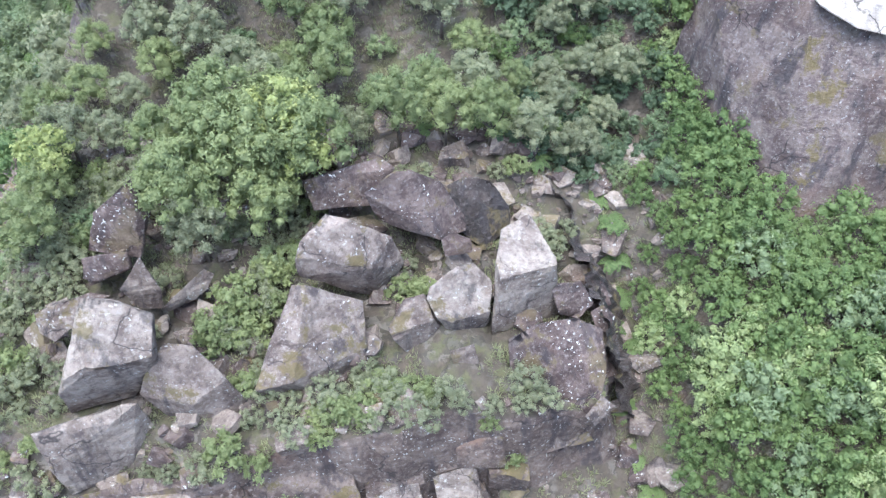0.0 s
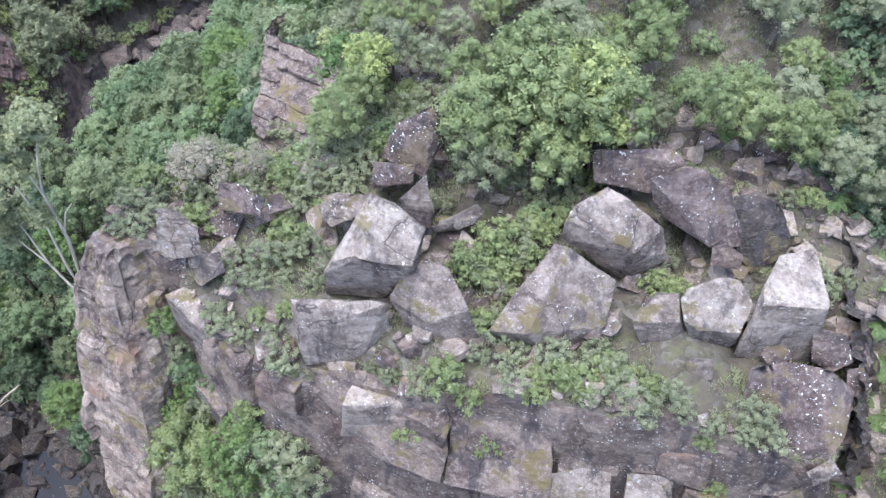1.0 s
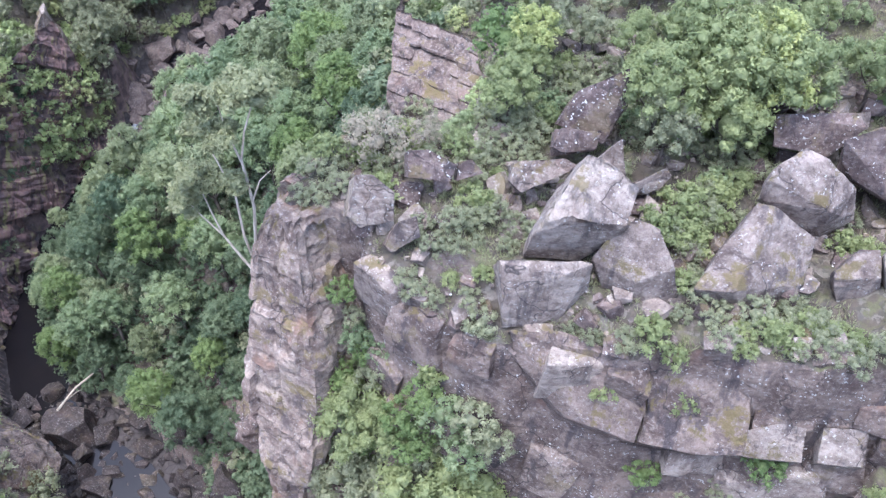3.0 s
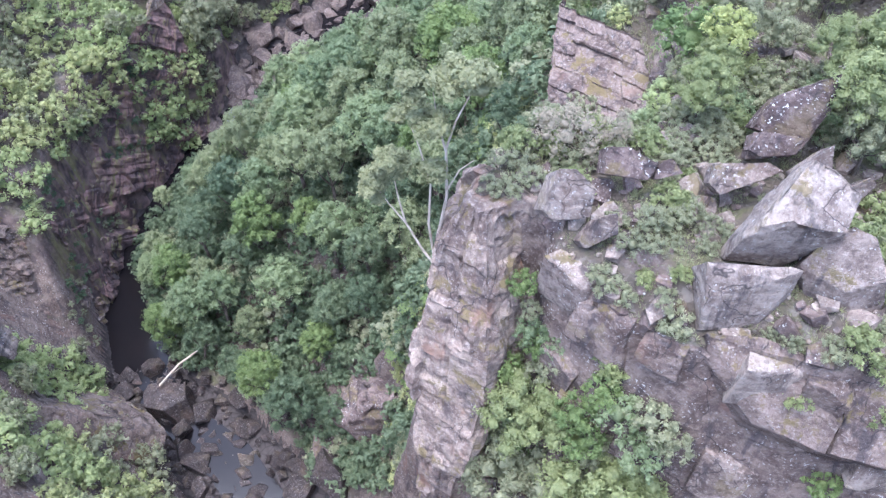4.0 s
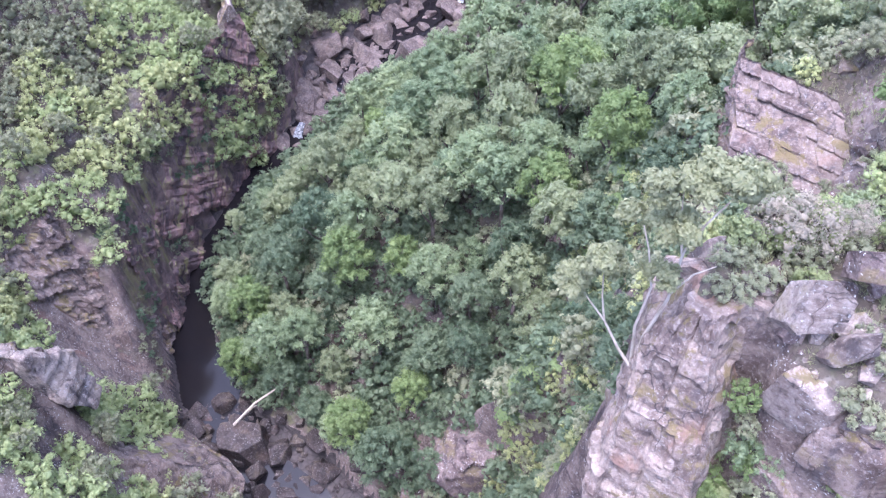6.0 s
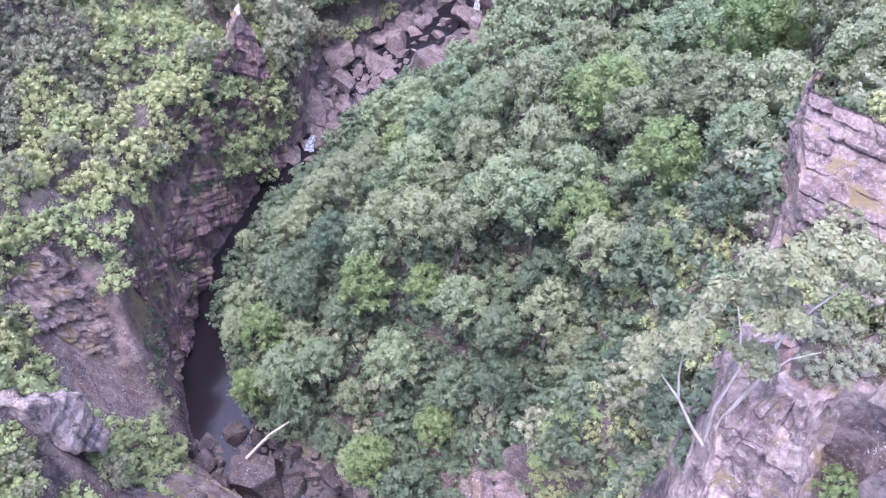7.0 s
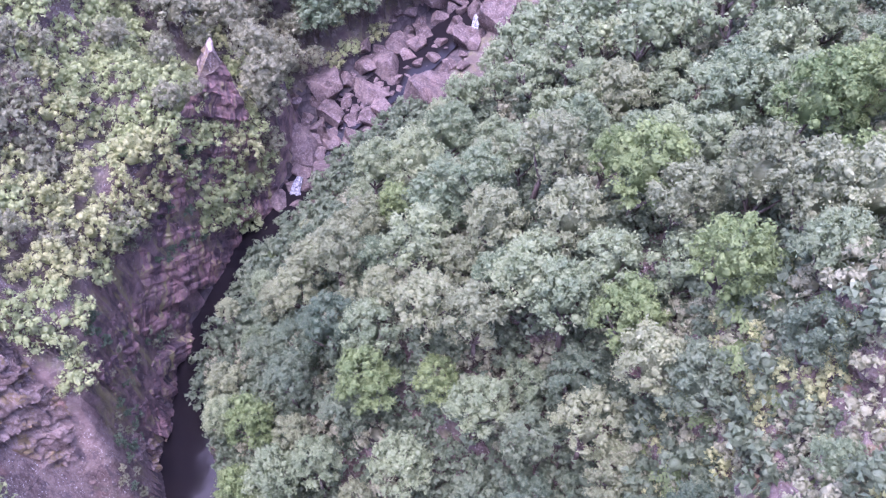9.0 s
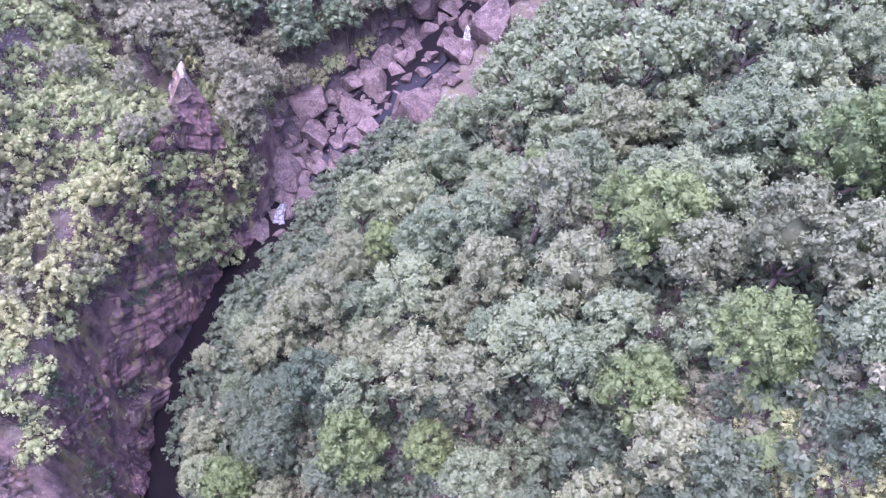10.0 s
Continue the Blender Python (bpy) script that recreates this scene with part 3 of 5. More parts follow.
def gorge_wall():
    """The damp cliff over the western side of the stream."""
    line = STREAM[2:9]
    pts = []
    for a, b in zip(line[:-1], line[1:]):
        pts += [a + (b - a) * k / 4 for k in range(4)]
    pts = np.array(pts)
    pts = pts[(pts[:, 1] < 57.5)]
    pts[:, 3] = np.clip(pts[:, 3], 1.7, 2.6)
    way = np.gradient(pts[:, :2], axis=0)
    way /= np.hypot(way[:, 0], way[:, 1])[:, None]
    west = np.stack([way[:, 1], -way[:, 0]], -1)
    at = lambda o: [tuple(p) for p in (pts[:, :2] + west * (pts[:, 3:4] + o))[::-1].tolist()]
    rock_face("gorge_cliff", "dark red-brown damp cliff streaked with olive moss above the stream", DAMP_CLIFF,
              [(7.0, at(2.6)), (2.0, at(1.7)), (-8.0, at(0.55)), (-14.5, at(-0.5))], 171, 0.3, 6.5, 3.0, 0.5, 0.8)


gorge_wall()
rock_face("fractured_cliff", "grey fractured rock face on the steep bank over the pool", CLIFF_ROCK,
          [(10.0, [(-88.6, 8.0), (-86.2, 12.6), (-85.8, 17.5), (-87.6, 21.5)]), (0.0, [(-82.6, 8.5), (-81.6, 13.6), (-81.6, 18.0), (-84.0, 22.0)]),
           (-13.4, [(-76.4, 9.5), (-77.4, 14.0), (-78.8, 19.0), (-81.3, 22.5)])], 181, 0.25, 1.6, 1.3, 0.42, 0.7)
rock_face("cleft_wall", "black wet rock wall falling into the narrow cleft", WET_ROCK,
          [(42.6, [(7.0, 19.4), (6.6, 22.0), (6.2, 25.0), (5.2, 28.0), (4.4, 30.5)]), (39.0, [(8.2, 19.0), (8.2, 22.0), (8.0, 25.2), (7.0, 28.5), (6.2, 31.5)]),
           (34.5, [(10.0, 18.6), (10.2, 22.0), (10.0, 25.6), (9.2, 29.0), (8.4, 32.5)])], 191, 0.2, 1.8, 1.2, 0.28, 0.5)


def faceted(name, mat, label, spot, faces, rough=0.024, worn=0.016):
    """A block of rock given by its faces (outward direction and distance from the middle)."""
    k = FACETED.setdefault("count", 0) + 1
    FACETED["count"] = k
    planes = []
    for x, y, z, d in faces:
        n = math.sqrt(x * x + y * y + z * z)
        planes.append((np.array([x, y, z]) / n, d / n))
    span = min(4.0, 2.2 * min(p[1] for p in planes))
    rough = {"rock_tower": 0.03}.get(name, rough)
    ob = new(name, hewn_mesh(name, planes, span, mat, 500 + k, rough, worn, 5))
    ob.matrix_world = pose(*spot)
    kind, group = {"boulder": ("boulder", "fallen blocks on the ridge"), "cliff_block": ("rock", "jointed cliff blocks")}.get(name, ("rock", ""))
    return tagged(ob, label, kind, group)


FACETED = {}
# fallen blocks: middle, then the faces as outward direction and distance
faceted("boulder", PALE_ROCK, "large pale sandstone block tipped over a lower block", (-14.6, 17.4, 45.4),
        [(0.33, -0.92, -0.23, 1.18), (-0.37, 0.9, -0.22, 1.27), (0.4, -0.54, 0.74, 1.96), (-0.1, 0.97, -0.24, 1.36), (-0.95, 0.02, 0.31, 1.32), (0.87, 0.44, -0.23, 1.95), (0.19, -0.66, -0.73, 2.4), (0.43, 0.81, -0.4, 1.86), (0.28, 0.9, 0.32, 1.96), (0.81, -0.1, -0.57, 2.07), (-0.36, -0.64, 0.68, 1.99), (0.54, -0.78, -0.32, 1.5), (1.0, 0.06, -0.06, 2.25), (-0.06, 0.89, 0.45, 2.02), (-0.97, -0.17, 0.15, 1.71), (-0.87, 0.49, 0.09, 1.46), (-0.89, -0.19, 0.42, 1.57), (-0.88, 0.25, 0.41, 1.59), (0.01, -0.61, 0.79, 2.13), (0.11, -0.99, 0.04, 1.59)])
faceted("boulder", PALE_ROCK, "squarish pale block with mossy top on the cliff edge", (-15.5, 15.2, 42.1),
        [(-0.48, 0.82, -0.31, 1.11), (0.44, -0.88, 0.15, 1.05), (-0.32, 0.81, 0.5, 0.97), (-0.37, 0.93, -0.02, 0.97), (0.31, -0.72, -0.63, 2.02), (0.88, 0.01, -0.47, 1.94), (0.61, -0.78, 0.13, 1.21), (-0.35, 0.79, -0.51, 1.56), (0.86, -0.51, -0.02, 1.58), (0.28, -0.85, 0.45, 1.41), (-0.86, -0.51, -0.03, 1.87), (0.59, 0.8, 0.07, 1.93), (0.19, -0.47, 0.86, 2.02), (-0.08, 0.9, 0.43, 1.26), (-0.16, 0.99, 0.05, 1.23), (-0.43, -0.85, 0.31, 2.17)])
faceted("boulder", ROCK, "leaning slab with dark foot and mossy back", (-11.4, 17.2, 42.5),
        [(-0.26, 0.93, -0.27, 0.8), (0.63, 0.76, 0.17, 1.17), (0.45, -0.89, 0.11, 1.11), (-0.12, -0.99, -0.0, 1.02), (-0.08, 0.98, -0.16, 0.88), (0.22, -0.83, 0.51, 1.38), (-0.06, -0.91, 0.41, 1.33), (-0.5, -0.74, -0.44, 1.54), (-0.31, 0.83, -0.47, 1.22), (-0.76, -0.59, -0.28, 1.59), (0.3, -0.65, -0.7, 2.38), (-0.78, 0.51, 0.36, 1.98), (0.06, 0.92, 0.38, 1.66), (-0.93, 0.27, 0.25, 1.99), (0.66, -0.74, 0.13, 1.46), (0.89, 0.16, -0.42, 2.75)])
faceted("boulder", ROCK, "ridged grey block with one bright sloping face", (-6.5, 19.4, 42.5),
        [(-0.33, 0.78, -0.52, 1.41), (0.56, -0.59, 0.58, 1.7), (-0.95, 0.24, 0.19, 1.67), (-0.08, -0.64, 0.77, 2.38), (0.59, -0.81, -0.01, 1.48), (-0.93, 0.38, -0.02, 1.69), (0.16, 0.89, 0.43, 2.49), (0.19, -0.95, -0.25, 1.74), (0.96, 0.25, -0.1, 2.26), (0.1, -0.77, -0.63, 1.87), (-0.58, -0.3, 0.76, 2.65), (0.48, -0.64, -0.6, 1.84), (0.79, -0.38, -0.48, 2.01), (0.01, 0.84, -0.54, 1.88), (-0.97, -0.19, -0.13, 2.46), (-0.16, 0.23, -0.96, 2.5)])
faceted("boulder", ROCK, "six-sided grey block resting on smaller rocks", (-5.1, 23.3, 44.3),
        [(0.16, -0.97, -0.17, 1.18), (-0.33, 0.88, -0.33, 1.25), (-0.62, 0.7, -0.36, 1.19), (0.28, 0.8, 0.52, 1.55), (0.38, -0.69, 0.61, 1.78), (-0.42, -0.67, -0.61, 1.37), (0.7, -0.71, -0.09, 1.59), (0.66, -0.44, 0.61, 1.82), (-0.8, 0.49, 0.35, 1.85), (0.17, -0.98, 0.14, 1.46), (0.82, -0.28, -0.49, 2.3), (0.84, -0.47, 0.27, 1.79), (-0.13, 0.98, -0.15, 1.43), (0.84, 0.51, 0.18, 2.15), (0.28, -0.85, 0.45, 1.7), (-0.81, 0.57, -0.11, 1.46), (0.11, -0.21, 0.97, 2.69), (-1.0, 0.03, -0.02, 1.95), (-0.18, -0.7, -0.69, 1.64), (-0.96, 0.24, 0.16, 1.9)])
faceted("boulder", DARK_ROCK, "big purple-grey block with white lichen spots", (-1.8, 26.2, 44.8),
        [(0.11, -0.94, 0.31, 1.51), (-0.32, 0.92, -0.23, 1.19), (-0.3, -0.65, -0.7, 1.2), (0.7, -0.54, 0.47, 1.28), (-0.17, -0.98, -0.04, 1.51), (0.78, 0.49, 0.38, 1.36), (-0.29, -0.28, -0.91, 1.6), (-0.55, 0.66, 0.5, 1.71), (0.3, 0.74, 0.61, 1.32), (-0.35, 0.94, 0.01, 1.17), (-0.96, -0.13, -0.26, 2.02), (0.22, -0.65, -0.72, 1.68), (-0.34, 0.84, -0.42, 1.44), (0.4, -0.8, 0.44, 1.47), (-0.23, 0.76, 0.61, 1.57), (0.95, 0.27, 0.13, 1.85)])
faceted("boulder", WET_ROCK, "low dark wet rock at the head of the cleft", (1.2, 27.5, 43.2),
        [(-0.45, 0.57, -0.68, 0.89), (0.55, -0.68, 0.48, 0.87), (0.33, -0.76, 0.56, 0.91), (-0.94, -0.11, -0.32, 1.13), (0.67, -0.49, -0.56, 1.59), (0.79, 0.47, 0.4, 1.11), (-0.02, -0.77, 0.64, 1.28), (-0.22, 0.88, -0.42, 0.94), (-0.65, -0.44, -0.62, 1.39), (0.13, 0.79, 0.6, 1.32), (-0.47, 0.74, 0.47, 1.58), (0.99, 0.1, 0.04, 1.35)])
faceted("boulder", ROCK, "small grey block wedged between larger ones", (-1.9, 20.7, 42.7),
        [(-0.52, 0.8, -0.31, 0.72), (0.61, -0.79, -0.01, 0.82), (0.36, -0.93, 0.1, 0.81), (0.83, 0.49, 0.26, 0.99), (0.6, -0.59, -0.55, 1.41), (-0.88, 0.43, 0.21, 0.93), (0.24, -0.75, 0.62, 1.26), (0.92, 0.22, 0.31, 1.04), (-0.38, 0.9, -0.22, 0.8), (-0.8, -0.44, -0.41, 1.08), (-0.29, 0.83, 0.48, 1.18), (-0.93, -0.26, -0.28, 1.02), (-0.82, 0.42, -0.38, 0.92)])
faceted("boulder", PALE_ROCK, "pale block with sloping top and dark undercut front", (0.2, 21.5, 43.3),
        [(0.28, -0.72, 0.63, 1.28), (0.32, -0.94, -0.11, 1.07), (-0.49, 0.83, -0.27, 0.94), (-0.91, -0.25, -0.34, 1.11), (-0.61, 0.7, 0.37, 1.3), (1.0, 0.01, -0.02, 1.24), (0.66, 0.64, 0.39, 1.61), (0.25, 0.93, -0.28, 1.38), (-0.07, -0.72, -0.69, 1.78), (0.87, -0.36, -0.33, 1.46), (-0.27, 0.84, 0.48, 1.53), (-0.2, -0.96, -0.2, 1.31), (-0.71, 0.64, -0.31, 1.08), (-0.95, 0.3, 0.05, 1.35), (0.71, -0.68, -0.19, 1.31), (0.34, -0.57, 0.75, 1.58), (0.06, -0.86, 0.51, 1.51)])
faceted("boulder", PALE_ROCK, "tall flat-topped column with dark streaks down its front", (2.9, 22.9, 43.2),
        [(0.46, -0.89, 0.02, 1.42), (-0.98, 0.18, -0.06, 0.94), (-0.23, 0.83, -0.5, 1.8), (0.32, -0.93, 0.17, 1.61), (-0.53, 0.75, -0.39, 1.52), (0.99, 0.08, 0.12, 1.67), (0.42, -0.68, -0.6, 2.33), (0.88, 0.46, 0.08, 1.86), (0.09, -0.25, 0.97, 2.66), (0.86, 0.39, 0.33, 1.87), (-0.55, 0.74, 0.38, 2.21), (-0.95, -0.27, 0.15, 1.82), (0.19, -0.71, -0.68, 2.62), (0.34, -0.92, -0.18, 1.78)])
faceted("boulder", DARK_ROCK, "broad tilted slab freckled with white lichen", (4.9, 19.6, 41.7),
        [(-0.15, 0.58, -0.8, 0.97), (0.31, -0.63, 0.71, 0.85), (-0.33, 0.8, -0.5, 0.93), (-0.07, -0.88, 0.47, 1.28), (-0.42, -0.62, -0.66, 1.7), (-0.94, 0.2, -0.26, 2.04), (-0.23, 0.9, 0.38, 1.59), (0.97, -0.21, -0.14, 2.01), (0.56, -0.4, 0.73, 1.23), (-0.49, 0.83, 0.27, 1.68), (0.99, 0.09, 0.07, 1.9), (0.35, 0.84, 0.43, 1.89), (0.16, 0.55, -0.82, 1.48), (-0.24, 0.34, -0.91, 1.33)])
faceted("boulder", ROCK, "pointed grey rock behind the pale block", (-14.2, 21.5, 44.2),
        [(0.24, -0.92, 0.32, 0.8), (0.79, 0.61, 0.1, 0.56), (-0.83, 0.3, 0.47, 0.85), (-0.16, 0.96, -0.25, 0.7), (0.2, -0.97, 0.11, 0.66), (-0.44, 0.88, -0.17, 0.74), (-0.72, -0.64, -0.27, 0.69), (-0.05, -0.76, -0.65, 0.79), (0.93, 0.33, -0.17, 0.64), (0.25, 0.95, -0.18, 0.7)])
faceted("boulder", ROCK, "pointed slab lying against shrubs", (-12.3, 21.9, 43.6),
        [(-0.69, 0.48, 0.54, 0.35), (0.39, -0.64, -0.67, 0.39), (0.6, -0.73, 0.33, 0.58), (-0.47, 0.79, -0.39, 0.59), (-0.73, 0.67, 0.12, 0.45), (0.66, -0.45, -0.61, 0.36), (0.6, -0.8, 0.01, 0.49), (0.89, -0.11, -0.45, 0.57), (0.5, -0.83, -0.24, 0.49), (0.34, 0.86, 0.39, 1.07), (-0.76, -0.55, -0.36, 1.3), (-0.3, 0.77, -0.57, 0.72)])
faceted("boulder", DARK_ROCK, "low dark rock below the pointed one", (-16.4, 22.8, 44.2),
        [(-0.15, 0.77, 0.62, 0.53), (0.17, -0.9, 0.41, 0.64), (0.38, -0.59, -0.71, 0.45), (-0.19, 0.94, -0.28, 0.57), (0.32, -0.92, 0.24, 0.65), (-0.96, -0.05, 0.29, 0.84), (0.88, 0.43, -0.19, 1.01), (-0.11, -0.93, 0.35, 0.73), (-0.23, -0.76, -0.61, 0.7), (-0.05, 0.53, -0.85, 0.85)])
faceted("boulder", DARK_ROCK, "long low slab under the trees", (-5.2, 27.6, 44.8),
        [(0.25, -0.9, 0.36, 0.76), (-0.31, 0.71, 0.63, 0.78), (-0.33, 0.89, -0.33, 0.78), (-0.21, 0.84, -0.5, 0.81), (0.07, -0.64, -0.76, 1.05), (0.84, -0.26, -0.48, 1.23), (0.19, -0.58, 0.79, 1.11), (-0.97, -0.1, -0.23, 1.98), (0.04, 0.84, -0.55, 1.06), (0.52, 0.72, 0.45, 1.66)])
faceted("boulder", DARK_ROCK, "dark block standing over the wet cleft", (5.5, 22.5, 42.3),
        [(0.29, -0.85, 0.44, 0.66), (-0.95, -0.02, -0.3, 0.71), (-0.19, 0.84, 0.51, 0.81), (0.84, 0.38, 0.4, 0.76), (-0.31, 0.85, -0.43, 0.67), (0.74, -0.58, -0.35, 0.78), (-0.25, -0.7, -0.67, 0.79)])
faceted("boulder", DARK_ROCK, "small dark rock jammed behind the slab", (6.9, 21.8, 41.8),
        [(0.19, -0.79, 0.58, 0.45), (-0.93, -0.06, -0.36, 0.39), (0.91, -0.39, -0.12, 0.46), (0.71, 0.52, 0.48, 0.47), (-0.5, 0.79, 0.35, 0.51), (-0.16, 0.82, -0.56, 0.45), (-0.35, -0.66, -0.66, 0.52), (0.03, -0.87, 0.49, 0.5)])
faceted("boulder", ROCK, "small grey cube of rock on the ledge", (0.3, 19.0, 42.8),
        [(0.24, -0.91, 0.34, 0.31), (-0.24, 0.91, -0.33, 0.31), (-0.3, 0.85, 0.43, 0.39), (0.27, -0.78, -0.57, 0.45), (0.93, 0.34, 0.14, 0.52), (-0.96, -0.15, -0.23, 0.52)])
faceted("boulder", DARK_ROCK, "small lichened rock between two blocks", (-0.1, 24.2, 44.4),
        [(0.03, -0.9, 0.44, 0.45), (0.16, -0.72, -0.68, 0.49), (0.21, -0.96, 0.2, 0.44), (-0.19, 0.86, -0.48, 0.46), (0.32, 0.77, 0.55, 0.41), (-0.97, -0.1, -0.23, 0.61), (-0.49, 0.73, 0.48, 0.49), (0.98, 0.19, 0.06, 0.65), (0.09, 0.98, -0.19, 0.44)])
faceted("boulder", DARK_ROCK, "pointed dark rock rising among shrubs", (-15.7, 25.0, 45.1),
        [(-0.08, -0.94, 0.33, 0.97), (-0.62, 0.48, 0.62, 1.04), (0.02, 0.75, -0.66, 1.22), (-0.13, -0.7, -0.7, 1.74), (-0.17, 0.92, -0.36, 1.02), (0.9, 0.12, -0.42, 0.99), (-0.3, -0.83, 0.47, 1.11), (0.73, -0.66, 0.17, 1.36), (-0.94, 0.01, 0.34, 1.36), (-0.21, 0.98, 0.05, 0.95), (-0.15, 0.98, -0.17, 0.94), (0.52, 0.79, 0.31, 1.38), (0.91, 0.36, -0.22, 1.06), (0.96, -0.27, -0.12, 1.26)])
faceted("boulder", DARK_ROCK, "dark low stone under the pointed rock", (-16.5, 23.2, 43.8),
        [(0.17, -0.92, 0.36, 0.52), (0.32, -0.93, 0.19, 0.5), (-0.27, 0.89, -0.37, 0.53), (-0.23, 0.76, 0.61, 0.51), (0.37, -0.58, -0.72, 0.56), (-0.2, 0.96, -0.2, 0.48), (-0.95, -0.32, 0.05, 0.98), (0.79, 0.6, -0.07, 0.92)])
faceted("boulder", PALE_ROCK, "pale layered block standing on the cliff top", (-24.6, 15.8, 43.4),
        [(0.26, -0.93, 0.27, 0.56), (-0.23, 0.92, -0.31, 0.56), (-0.84, -0.46, 0.27, 0.85), (0.18, 0.94, 0.28, 0.77), (0.64, 0.75, -0.17, 0.87), (0.47, -0.49, -0.74, 1.15), (-0.29, -0.88, -0.39, 1.11), (-0.33, 0.78, 0.53, 1.06)])
faceted("boulder", ROCK, "grey rock half hidden by shrubs", (-22.6, 15.2, 42.5),
        [(0.32, -0.91, 0.25, 0.5), (-0.15, 0.92, -0.37, 0.49), (0.7, -0.26, -0.66, 0.5), (-0.89, -0.21, 0.41, 0.43), (0.59, 0.8, -0.08, 0.62), (-0.57, 0.58, 0.58, 0.57), (0.43, -0.8, 0.41, 0.7), (-0.14, -0.94, 0.31, 0.51), (-0.57, 0.82, -0.01, 0.51), (-0.02, 0.82, -0.57, 0.6), (-0.39, -0.87, -0.3, 0.81)])
faceted("boulder", DARK_ROCK, "long purple-grey rock on the ridge top", (-22.6, 18.6, 44.1),
        [(0.09, -0.87, 0.48, 0.55), (0.18, -0.72, -0.67, 0.67), (-0.16, 0.85, -0.49, 0.57), (0.14, 0.9, 0.4, 0.5), (-0.85, -0.52, 0.12, 0.96), (-0.3, 0.75, 0.59, 0.66), (0.8, 0.41, -0.43, 1.01)])
faceted("boulder", DARK_ROCK, "low rock beside the long one", (-20.7, 19.0, 44.2),
        [(0.28, -0.83, 0.48, 0.41), (0.51, -0.48, -0.71, 0.39), (-0.27, 0.81, -0.52, 0.41), (0.41, 0.88, 0.23, 0.39), (-0.86, -0.49, 0.13, 0.44), (-0.48, 0.62, 0.62, 0.38)])
faceted("boulder", ROCK, "flat ledge of grey rock with moss", (-17.5, 20.2, 44.1),
        [(0.26, -0.74, 0.62, 0.64), (0.62, -0.4, -0.68, 0.55), (-0.36, 0.72, 0.6, 0.53), (-0.34, 0.86, -0.37, 0.62), (0.0, 0.52, -0.85, 0.71), (-0.93, -0.36, 0.07, 1.18), (0.11, 0.91, 0.41, 1.03), (-0.5, -0.75, -0.43, 1.18), (-0.35, -0.88, 0.31, 1.06)])
faceted("cliff_block", CLIFF_ROCK, "great jointed sandstone block with mossy ledge", (-7.3, 14.9, 38.3),
        [(-0.2, 0.76, -0.61, 1.43), (0.21, -0.8, 0.56, 1.38), (0.95, 0.31, -0.0, 2.58), (-0.24, 0.87, 0.44, 2.64), (-0.96, -0.27, 0.06, 2.21), (0.15, -0.91, -0.4, 3.01), (0.34, -0.85, -0.4, 3.06), (-0.42, 0.72, -0.56, 1.74), (-0.75, 0.54, 0.38, 2.73), (0.15, -0.61, 0.78, 2.13), (0.82, 0.55, 0.12, 2.97), (0.49, 0.77, -0.41, 2.6), (-0.14, 0.56, -0.81, 2.5), (-0.99, -0.01, -0.12, 2.51)])
faceted("cliff_block", CLIFF_ROCK, "smaller jointed block beside a crack in the cliff", (-3.0, 16.2, 38.5),
        [(0.22, -0.82, 0.53, 1.06), (-0.24, 0.8, -0.55, 1.09), (-0.96, -0.26, -0.06, 1.56), (0.4, -0.82, -0.4, 1.69), (-0.45, 0.8, 0.41, 1.7), (0.76, 0.6, 0.25, 1.34), (0.99, 0.14, 0.02, 1.33)])
faceted("cliff_block", CLIFF_ROCK, "pinkish flat-faced block in the cliff", (0.3, 17.3, 39.0),
        [(-0.23, 0.79, -0.57, 1.12), (0.22, -0.83, 0.52, 1.09), (0.31, -0.85, -0.42, 1.57), (-0.97, -0.22, -0.14, 1.77), (0.96, 0.22, 0.15, 1.72), (-0.62, 0.7, 0.34, 1.52), (0.33, 0.84, 0.44, 1.45)])
faceted("cliff_block", PALE_ROCK, "small square pale block low in the cliff", (0.1, 15.4, 36.8),
        [(-0.29, 0.88, 0.37, 0.81), (0.25, -0.89, -0.38, 0.81), (0.22, -0.81, 0.55, 0.9), (-0.22, 0.79, -0.57, 0.91), (0.97, 0.22, 0.12, 1.05), (-0.97, -0.2, -0.11, 1.05)])
faceted("cliff_block", PALE_ROCK, "pale broken block below the great block", (-3.0, 14.7, 36.4),
        [(0.25, -0.89, -0.38, 0.84), (-0.22, 0.79, -0.58, 0.98), (0.24, -0.86, 0.45, 0.9), (-0.52, 0.78, 0.34, 0.67), (0.94, 0.32, 0.08, 1.4), (-0.17, 0.91, 0.38, 0.77), (-0.99, -0.15, -0.01, 1.46)])
faceted("cliff_block", ROCK, "flat-topped ledge of broken rock over the drop", (4.2, 17.8, 38.5),
        [(-0.22, 0.79, -0.57, 0.94), (0.24, -0.82, 0.52, 0.9), (0.26, -0.87, -0.41, 1.19), (0.39, 0.8, 0.46, 1.05), (-0.95, -0.2, -0.23, 1.75), (-0.57, 0.76, 0.31, 1.41), (0.82, 0.45, 0.35, 1.54)])
